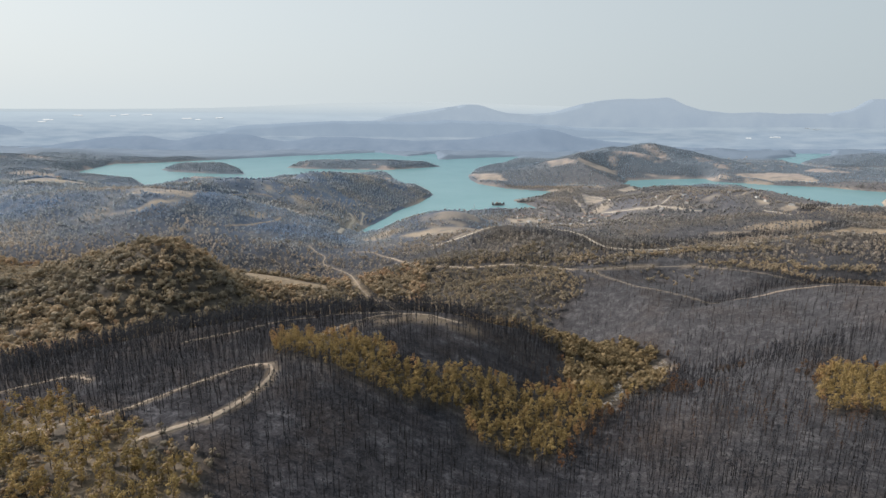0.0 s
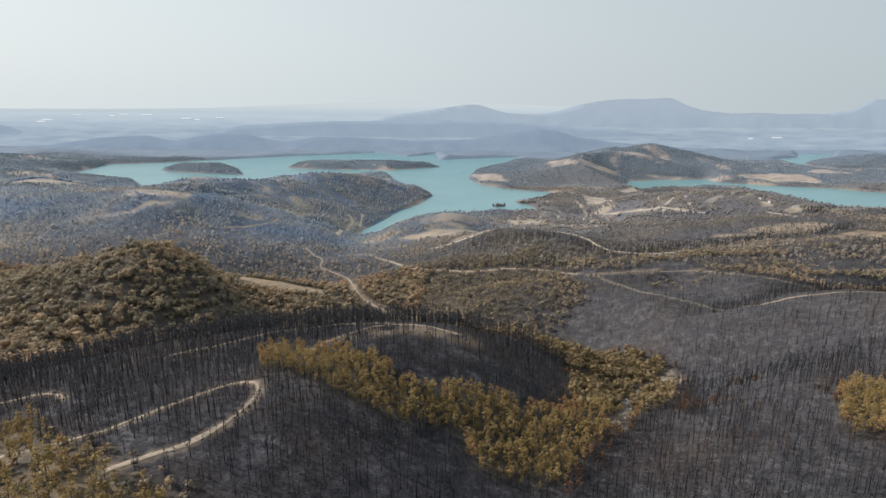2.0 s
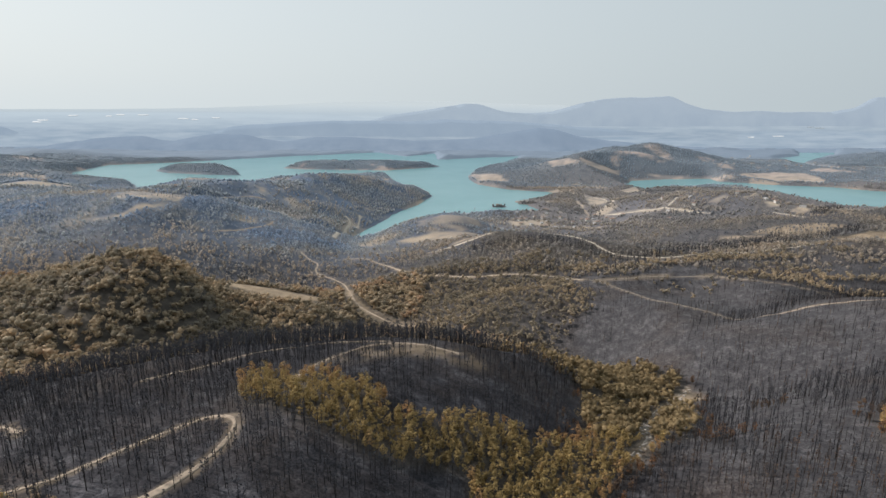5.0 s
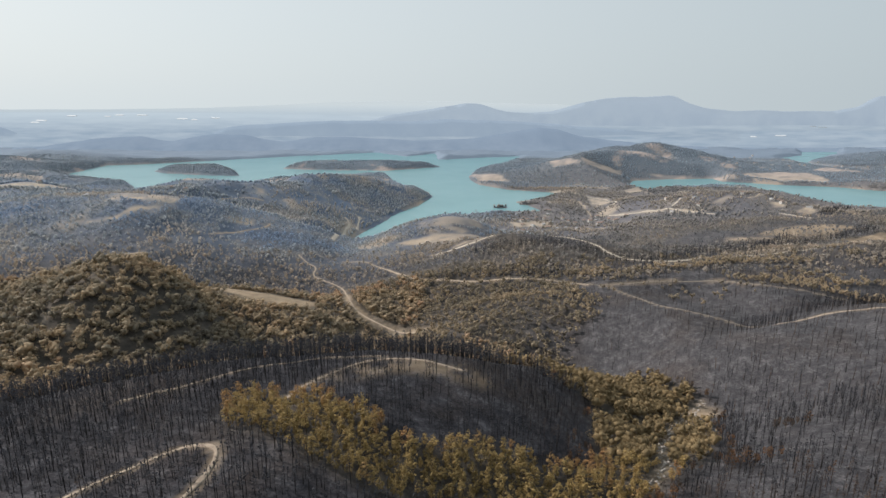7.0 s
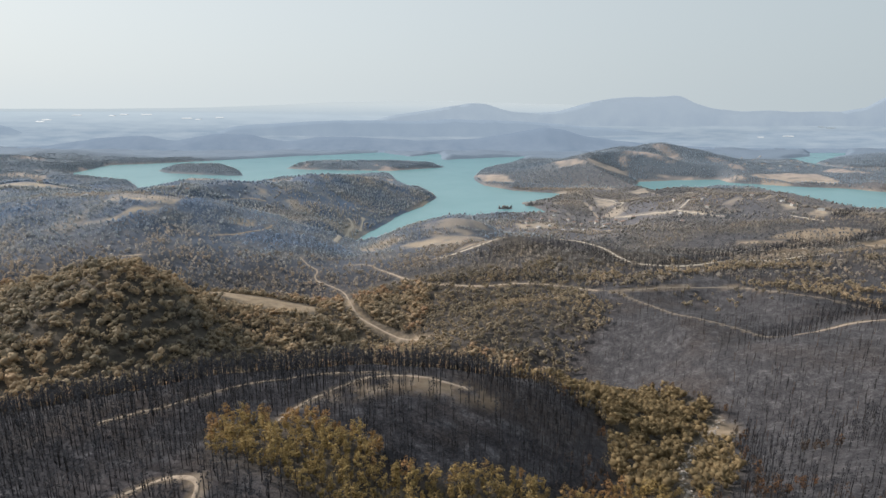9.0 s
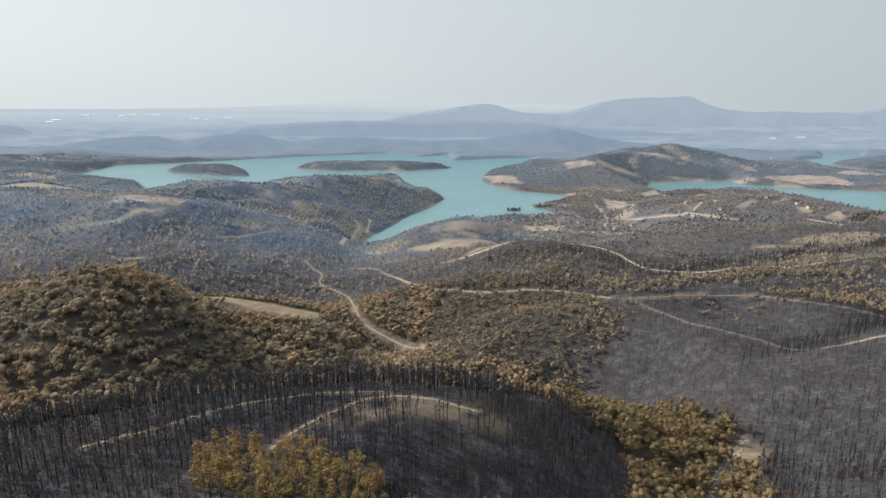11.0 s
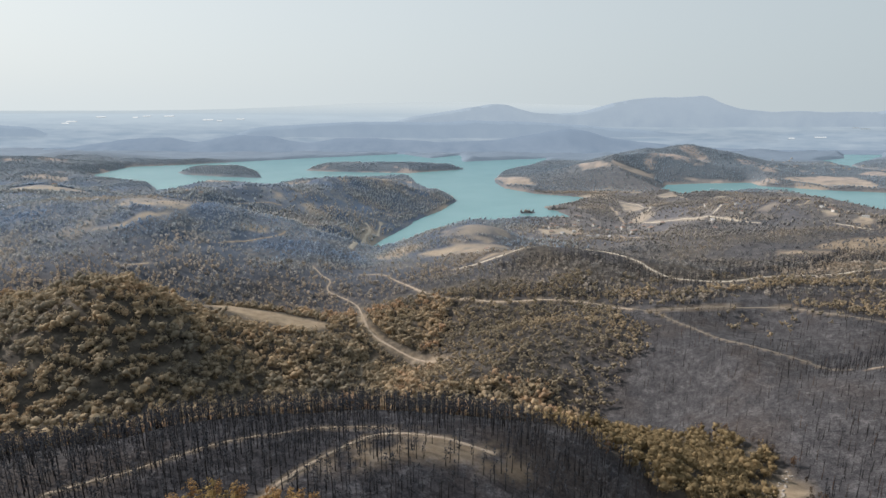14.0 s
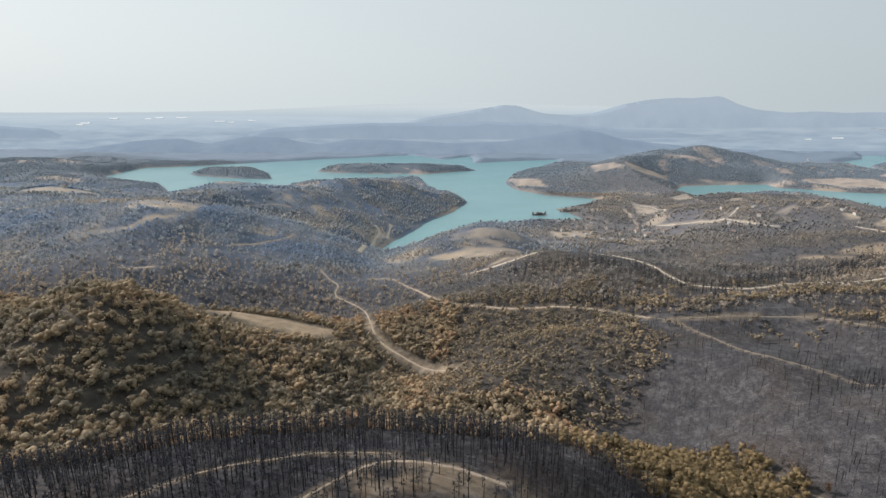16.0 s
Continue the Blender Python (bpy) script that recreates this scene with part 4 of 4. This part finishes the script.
grown = np.where(inside(WEST_PINES, x, y) > -8, 1.12, 1.0)
oak = (x + 0.4 * (y - 330) > 62) & (y > 318) & (x < 200)
broad = keep & oak & (r.rand(len(x)) < 0.30)
plant("oak_stand", OAK_KIT, np.column_stack([x, y, r.uniform(0.85, 1.45, len(x)), np.clip(0.9 * tint - 0.15, 0, 1)])[broad], [M_BARK, M_OAK], "broad olive-brown crowns in the gully", "woodland", 28)
under = (inside(WEST_PINES, x, y) > -6) & (r.rand(len(x)) < 0.36) & (road_gap(x, y) > 2)
plant("understory", SCRUB_KIT, np.column_stack([x, y, r.uniform(0.3, 0.7, len(x)), r.rand(len(x))])[under], [M_BARK, M_SCRUB], "singed brown scrub under the pines", "scrub", 29)
keep &= ~oak
pine_spots = np.column_stack([x, y, grown * r.uniform(0.6, 1.05, len(x)), tint])[keep]
lone = (pine_spots[:, 1] > 262) & (pine_spots[:, 1] < 345) & (pine_spots[:, 0] < 30) & (pine_spots[:, 0] > -110)
lone_spots = pine_spots[lone][:160]
plant("pine_stand", PINE_KIT, np.vstack([pine_spots[~lone], pine_spots[lone][160:]]), [M_BARK, M_PINE], "yellow-green pines that the fire spared", "pine trees", 16)

# scorched trees on the fringe of the stand and in a hollow of the slope
fringe = (deep > -8) & (deep < 0) & (x > 55) & (r.rand(len(x)) < 0.3)
hollow = ((x - 152) ** 2 + 2.5 * (y - 322) ** 2 < 16**2) | ((x - 205) ** 2 + 2.5 * (y - 372) ** 2 < 12**2)
scorched = (fringe | (hollow & (r.rand(len(x)) < 0.6))) & (near_line(GULLY, x, y) > 3.5)
plant("scorched_pines", PINE_KIT, np.column_stack([x, y, r.uniform(0.5, 0.85, len(x)), r.rand(len(x))])[scorched], [M_BARK, M_SINGED], "foxy brown pines scorched by the fire", "pine trees", 37)

# boulders in the bed of the gully
bx, by, br = spread(85, 205, 285, 465, 2.1, 38)
bed = (near_line(GULLY, bx, by) < 2.6) & (br.rand(len(bx)) < 0.55)
BOULDERS = [one_slot(lump(br, (0, 0, 0.2, 1.0), True, 0.7)) for _ in range(4)]
plant("gully_rocks", BOULDERS, np.column_stack([bx, by, br.uniform(0.4, 1.5, len(bx)), br.rand(len(bx))])[bed], [M_ROCK], "pale boulders strewn along a dry gully bed", "rocks", 39)

# singed wood on the western hill
x, y, r = spread(-720, 90, 380, 900, 7.3, 17)
keep = (np.abs(x) < 0.8 * y + 40) & (road_gap(x, y) > 2) & (west_wood(x, y) > 0) & (fieldness(x, y + 12) < -4) & (fieldness(x, y) < -3) & (r.rand(len(x)) < 0.45 + 0.9 * fbm(x, y, 40, 170))
fringe = 1 - smooth(west_wood(x, y), 5, 45)
tint = np.clip(0.9 * fbm(x, y, 55, 180) - 0.08 + 0.35 * (r.rand(len(x)) - 0.3) + 0.4 * fringe, 0, 1)
plant("singed_wood", SCRUB_KIT, np.column_stack([x, y, (0.85 + 0.95 * r.rand(len(x)) ** 1.5), tint])[keep], [M_BARK, M_SCRUB], "brown and olive singed oak and pine wood", "woodland", 18)

# scattered trees on the slope over the valley
x, y, r = spread(-120, 560, 520, 850, 4.9, 19)
BANKS = [[(340, 706), (430, 690), (560, 700)], [(385, 690), (443, 648), (520, 640)], [(136, 772), (250, 757), (385, 806), (480, 792)]]
bank = np.min([near_line(b, x, y) for b in BANKS], axis=0)
wooded = (0.5 + 0.7 * fbm(x, y, 50, 190)) * np.maximum(0.85 * smooth(slope_wood(x, y), -30, 5), 0.22 * smooth(fbm(x, y, 70, 191), 0.5, 0.62) * smooth(y, 640, 700))
keep = (road_gap(x, y) > 2) & (fieldness(x, y) < -2) & (r.rand(len(x)) < np.maximum(wooded, 0.9 * (bank < 9)))
tint = np.clip(0.55 * fbm(x, y, 40, 195) + 0.2 * r.rand(len(x)) + 0.1 * (bank < 9), 0, 0.8)
plant("slope_trees", SLOPE_KIT, np.column_stack([x, y, r.uniform(0.65, 1.15, len(x)), tint])[keep], [M_BARK, M_SCRUB], "scattered olive pines and scrub on a dry slope", "woodland", 20)

# dark lines of burnt trees across the middle slopes
BELTS = [[(284, 814), (378, 880), (493, 940), (644, 1035), (800, 1120)], [(60, 905), (150, 900), (205, 860), (262, 790)], [(330, 960), (430, 985), (520, 1010), (640, 1110)], [(-20, 812), (60, 802), (136, 778)], [(280, 566), (335, 590), (430, 626), (520, 650)], [(860, 1330), (960, 1440), (1060, 1500)]]
x, y, r = spread(-60, 1080, 540, 1540, 5.2, 35)
gap = np.min([near_line(b, x, y) for b in BELTS], axis=0)
keep = (gap < 11 + 9 * fbm(x, y, 50, 192)) & (road_gap(x, y) > 2) & (fieldness(x, y) < 0) & (r.rand(len(x)) < 0.85)
plant("burnt_belt", CHARRED, np.column_stack([x, y, r.uniform(0.7, 1.15, len(x)), 0.3 * r.rand(len(x))])[keep], [M_CHAR, M_TWIG], "dark belt of charred pines along a slope", "burnt trees", 36)

# mixed woods to the lake
x, y, r = spread(-1200, 1150, 700, 1350, 6.6, 21)
keep = (np.abs(x) < 300 + 0.8 * y) & (road_gap(x, y) > 3) & (west_wood(x, y) < 0) & (slope_wood(x, y) < 0) & (fieldness(x, y) < -3) & (wet(x, y) < -6)
keep &= ~((x > 140 + 60 * (fbm(x, y, 60, 107) - 0.5)) & (y < 740 + 60 * (fbm(x, y, 60, 108) - 0.5)) & (x < 700)) & (r.rand(len(x)) < 0.35 + 0.75 * smooth(fbm(x, y, 120, 200), 0.35, 0.6))
# tint falls towards the painted haze blue with distance
wood_spots = np.column_stack([x, y, r.uniform(0.6, 1.35, len(x)), np.clip(1.9 * fbm(x, y, 110, 205) - 0.6 + 0.2 * r.rand(len(x)) + 0.3 * (1 - smooth(y, 850, 1150)), 0, 1)])[keep]
smoke_side = land_haze(wood_spots[:, 0], wood_spots[:, 1])[0] - 0.5 * smooth(wood_spots[:, 0], 0, 300) + 0.3 * (r.rand(len(wood_spots)) - 0.5) > 0.4
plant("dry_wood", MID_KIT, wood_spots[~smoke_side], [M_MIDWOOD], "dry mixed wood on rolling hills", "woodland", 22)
plant("valley_wood", MID_KIT, wood_spots[smoke_side], [M_HAZED_LAKEWOOD], "wood on the hills before the lake, greyed by painted haze", "woodland", 27)
x, y, r = spread(-1900, 1900, 1350, 2450, 6.7, 23)
keep = (np.abs(x) < 300 + 0.8 * y) & (road_gap(x, y) > 4) & (fieldness(x, y) < -3) & (wet(x, y) < -8) & (r.rand(len(x)) < 0.25 + 0.8 * smooth(fbm(x, y, 160, 210), 0.40, 0.58))
east = x + 200 * (r.rand(len(x)) - 0.5) > 180
keep &= ~east | (r.rand(len(x)) < 0.75)
shore_spots = np.column_stack([x, y, r.uniform(0.5, 1.15, len(x)), np.clip(1.5 * fbm(x, y, 150, 216) + 0.15 * r.rand(len(x)) - 0.35, 0, 1)])
plant("lakeside_wood", FAR_KIT, shore_spots[keep & ~east], [M_HAZED_LAKEWOOD], "wood along the lake shore, greyed by painted haze", "woodland", 24)
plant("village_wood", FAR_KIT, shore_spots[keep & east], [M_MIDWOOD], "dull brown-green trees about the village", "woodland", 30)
x, y, r = spread(-2600, 2800, 2450, 3700, 9.0, 25)
keep = (np.abs(x) < 300 + 0.8 * y) & (fieldness(x, y) < -3) & (wet(x, y) < -10) & (r.rand(len(x)) < 0.25 + 0.75 * smooth(fbm(x, y, 200, 215), 0.40, 0.56))
plant("far_shore_wood", FAR_KIT, np.column_stack([x, y, r.uniform(0.6, 1.1, len(x)), np.clip(1.4 * fbm(x, y, 170, 217) - 0.2, 0, 1)])[keep], [M_HAZED_FARWOOD], "wood on the far lake shore, painted blue-grey for haze", "woodland", 26)

x, y, r = spread(150, 370, 1970, 2100, 6.0, 33)
keep = np.max([inside(p, x, y) for p in ISLETS], axis=0) > 4
plant("islet_wood", FAR_KIT, np.column_stack([x, y, r.uniform(0.8, 1.5, len(x)), 0.5 * r.rand(len(x))])[keep], [M_MIDWOOD], "dark trees crowding two tiny islets", "woodland", 34)


# burnt pines of the crest, one by one
def part(name, data, material, parent, label=""):
    me = mesh_from(name, data[0], data[1], [material], None, data[1].shape[1] == 3 and len(data[1]) > 40)
    ob = new(name, me)
    ob.parent = parent
    return tagged(ob, label)


def stand(protos, spots, seed):
    """Sets copies of the prototypes at the spots; the prototypes take the first ones."""
    r = np.random.RandomState(seed)
    gz = height(spots[:, 0], spots[:, 1])
    for k, (x, y, sc, tint) in enumerate(spots):
        m = pose(x, y, gz[k], 0, 0, r.uniform(0, 360)) @ Matrix.Scale(sc, 4)
        if k < len(protos):
            protos[k].matrix_basis = m
        else:
            ob = copy_thing(protos[k % len(protos)], m)
            ob.matrix_basis = m


protos = []
for trunk, limbs in CHAR_PARTS:
    ob = tagged(new("burnt_pine"), "charred pine with a bare black trunk and twigs", "burnt tree", "burnt pines on the crest")
    part("trunk", trunk, M_CHAR, ob)
    tagged(part("charred_crown", limbs, M_TWIG, ob), kind="stuff")
    protos.append(ob)
stand(protos, crest_spots, 31)
protos = []
for n, (wood, leaves) in enumerate(PINE_PARTS):
    ob = tagged(new("pine_tree"), "yellow-green pine with an open crown on the burnt slope", "pine tree", "pines below the crest")
    part("trunk", wood, M_BARK, ob)
    top = tagged(part("crown", leaves, M_PINE, ob, "yellow-green needle crown"), kind="stuff")
    set_float(top.data, "tint", np.full(len(leaves[0]), 0.25 + 0.13 * n))
    protos.append(ob)
stand(protos, lone_spots, 32)


# ---- village ----
def box(x0, x1, y0, y1, z0, z1):
    v = np.array([(x, y, z) for z in (z0, z1) for y in (y0, y1) for x in (x0, x1)], float)
    f = np.array([(0, 2, 3, 1), (4, 5, 7, 6), (0, 1, 5, 4), (2, 6, 7, 3), (0, 4, 6, 2), (1, 3, 7, 5)])
    return v, f


def house(w, d, h, rise, label, wall=M_WALL, roof=M_ROOF):
    """A plastered house: walls, hipped tiled roof with eaves, door, windows, chimney."""
    ob = tagged(new("house"), label, "house", "village houses")
    part("wall", box(-w / 2, w / 2, -d / 2, d / 2, -2.0, h), wall, ob)
    e, rl = 0.5, max(w - d, 0.6) / 2
    v = [(-w / 2 - e, -d / 2 - e, h), (w / 2 + e, -d / 2 - e, h), (w / 2 + e, d / 2 + e, h), (-w / 2 - e, d / 2 + e, h)]
    v += [(a, b, c + 0.25) for a, b, c in v] + [(-rl, 0, h + rise), (rl, 0, h + rise)]
    v = np.array(v)
    q = [(0, 3, 2, 1), (0, 1, 5, 4), (1, 2, 6, 5), (2, 3, 7, 6), (3, 0, 4, 7)]
    tri = [t for a, b, c, e2 in q for t in ((a, b, c), (a, c, e2))] + [(4, 5, 9), (4, 9, 8), (5, 6, 9), (6, 7, 8), (6, 8, 9), (7, 4, 8)]
    top = part("roof", (v, np.array(tri)), roof, ob)
    stack = part("chimney", box(rl * 0.5 - 0.4, rl * 0.5 + 0.4, -0.9, -0.1, h + 0.5, h + rise + 0.9), wall, top)
    part("door", box(-0.5, 0.5, -d / 2 - 0.06, -d / 2 + 0.05, 0.0, 2.1), M_BARK, ob)
    storeys = 2 if h > 4.5 else 1
    for f in range(storeys):
        for sx in (-0.32, 0.32):
            part("window", box(sx * w - 0.6, sx * w + 0.6, -d / 2 - 0.04, -d / 2 + 0.05, 1.0 + 2.8 * f, 2.3 + 2.8 * f), M_PANE, ob)
    return ob


PROTO_HOUSES = [
    house(12, 9, 3.2, 2.2, "low plastered village house with a red tiled roof"),
    house(10, 9, 6.0, 2.0, "two-storey white village house with a tiled roof"),
    house(15, 8, 3.4, 1.6, "long farm building with a shallow tiled roof", M_WALL, M_STEEL),
]
r = np.random.RandomState(77)
spots = []
while len(spots) < 48:
    hx, hy = (r.uniform(215, 500), r.uniform(1560, 1930)) if len(spots) < 34 else (r.uniform(520, 960), r.uniform(1480, 1800))
    if wet(np.array([hx]), np.array([hy]))[0] < -14 and road_gap(np.array([hx]), np.array([hy]))[0] > 8 and all((hx - a) ** 2 + (hy - b) ** 2 > 24**2 for a, b in spots):
        spots.append((hx, hy))
spots += [(-655, 1440), (-615, 1425), (-700, 1180), (36, 1075), (-1010, 1490), (-960, 1500)]
while len(spots) < 86:  # hamlets on the far side of the lake
    hx, hy = r.uniform(1500, 2350), r.uniform(2950, 3950)
    if wet(np.array([hx]), np.array([hy]))[0] < -20 and all((hx - a) ** 2 + (hy - b) ** 2 > 30**2 for a, b in spots):
        spots.append((hx, hy))
gz = height(*np.array(spots).T)
for k, (hx, hy) in enumerate(spots):
    m = pose(hx, hy, gz[k] + 0.4, 0, 0, r.uniform(0, 360))
    if k < 3:
        PROTO_HOUSES[k].matrix_basis = m
    else:
        copy_thing(PROTO_HOUSES[k % 3], m)


def glasshouse(length, depth, h):
    """A long low greenhouse: an arched white cover on a plinth."""
    ob = tagged(new("greenhouse"), "long white plastic greenhouse on the hazy plain", "greenhouse", "greenhouses on the plain")
    part("plinth", box(-length / 2, length / 2, -depth / 2, depth / 2, -1.0, 0.5), M_WALL, ob)
    arc = [(depth / 2 * math.cos(a), h * math.sin(a) + 0.5) for a in np.linspace(math.pi, 0, 9)]
    v = np.array([(sx * length / 2, y, z) for sx in (-1, 1) for y, z in arc])
    part("cover", (v, np.array([(k, k + 9, k + 10, k + 1) for k in range(8)])), M_COVER, ob)
    return ob


first = glasshouse(130, 15, 3)
for k, (gx, gy) in enumerate([(-3080, 4905), (-3340, 4830), (-3300, 4850), (-2780, 4900), (-2690, 4915), (-2150, 4870), (-2050, 4860), (-1880, 4880), (-2500, 4915), (3010, 4790), (3080, 4780), (2700, 4700), (2480, 4690)]):
    m = pose(gx, gy, float(plain_z(gy)) + 1.0, 33, 0, 0) @ Matrix.Diagonal((0.6 + 0.25 * (k % 3), 1, 0.7, 1))
    if k:
        copy_thing(first, m)
    else:
        first.matrix_basis = m


def mast(x, y, h):
    """A lattice mast: four legs that lean in, and rungs."""
    ob = tagged(new("lattice_mast"), "grey steel lattice mast on the dry knoll", "mast")
    for sx, sy in ((-1, -1), (1, -1), (1, 1), (-1, 1)):
        part("leg", tube([(sx * 1.6, sy * 1.6, -0.5, 0.16), (sx * 0.3, sy * 0.3, h, 0.1)], 4, r), M_STEEL, ob)
    for f in np.linspace(0.12, 0.92, 7):
        a = 1.6 - 1.3 * f
        part("brace", join([box(-a, a, -a - 0.06, -a + 0.06, f * h, f * h + 0.14), box(-a, a, a - 0.06, a + 0.06, f * h, f * h + 0.14),
                             box(-a - 0.06, -a + 0.06, -a, a, f * h, f * h + 0.14), box(a - 0.06, a + 0.06, -a, a, f * h, f * h + 0.14)]), M_STEEL, ob)
    ob.matrix_basis = pose(x, y, float(height(np.array([x]), np.array([y]))[0]))


mast(70, 1268, 26)


def orchard(name, corner, along, across, rows, trees, seed):
    rr = np.random.RandomState(seed)
    p = [(corner[0] + along[0] * i + across[0] * j, corner[1] + along[1] * i + across[1] * j) for j in range(rows) for i in range(trees)]
    p = np.array(p) + rr.uniform(-0.6, 0.6, (len(p), 2))
    plant(name, MID_KIT, np.column_stack([p, rr.uniform(0.4, 0.62, len(p)), rr.uniform(0, 0.4, len(p))]), [M_MIDWOOD], "young orchard trees in straight rows on tan earth", "orchard", seed)


orchard("orchard", (-118, 1150), (3.5, 9.0), (9.5, -1.0), 9, 9, 41)
orchard("orchard", (-638, 1152), (0.5, 11.0), (11.5, 0.5), 10, 16, 42)
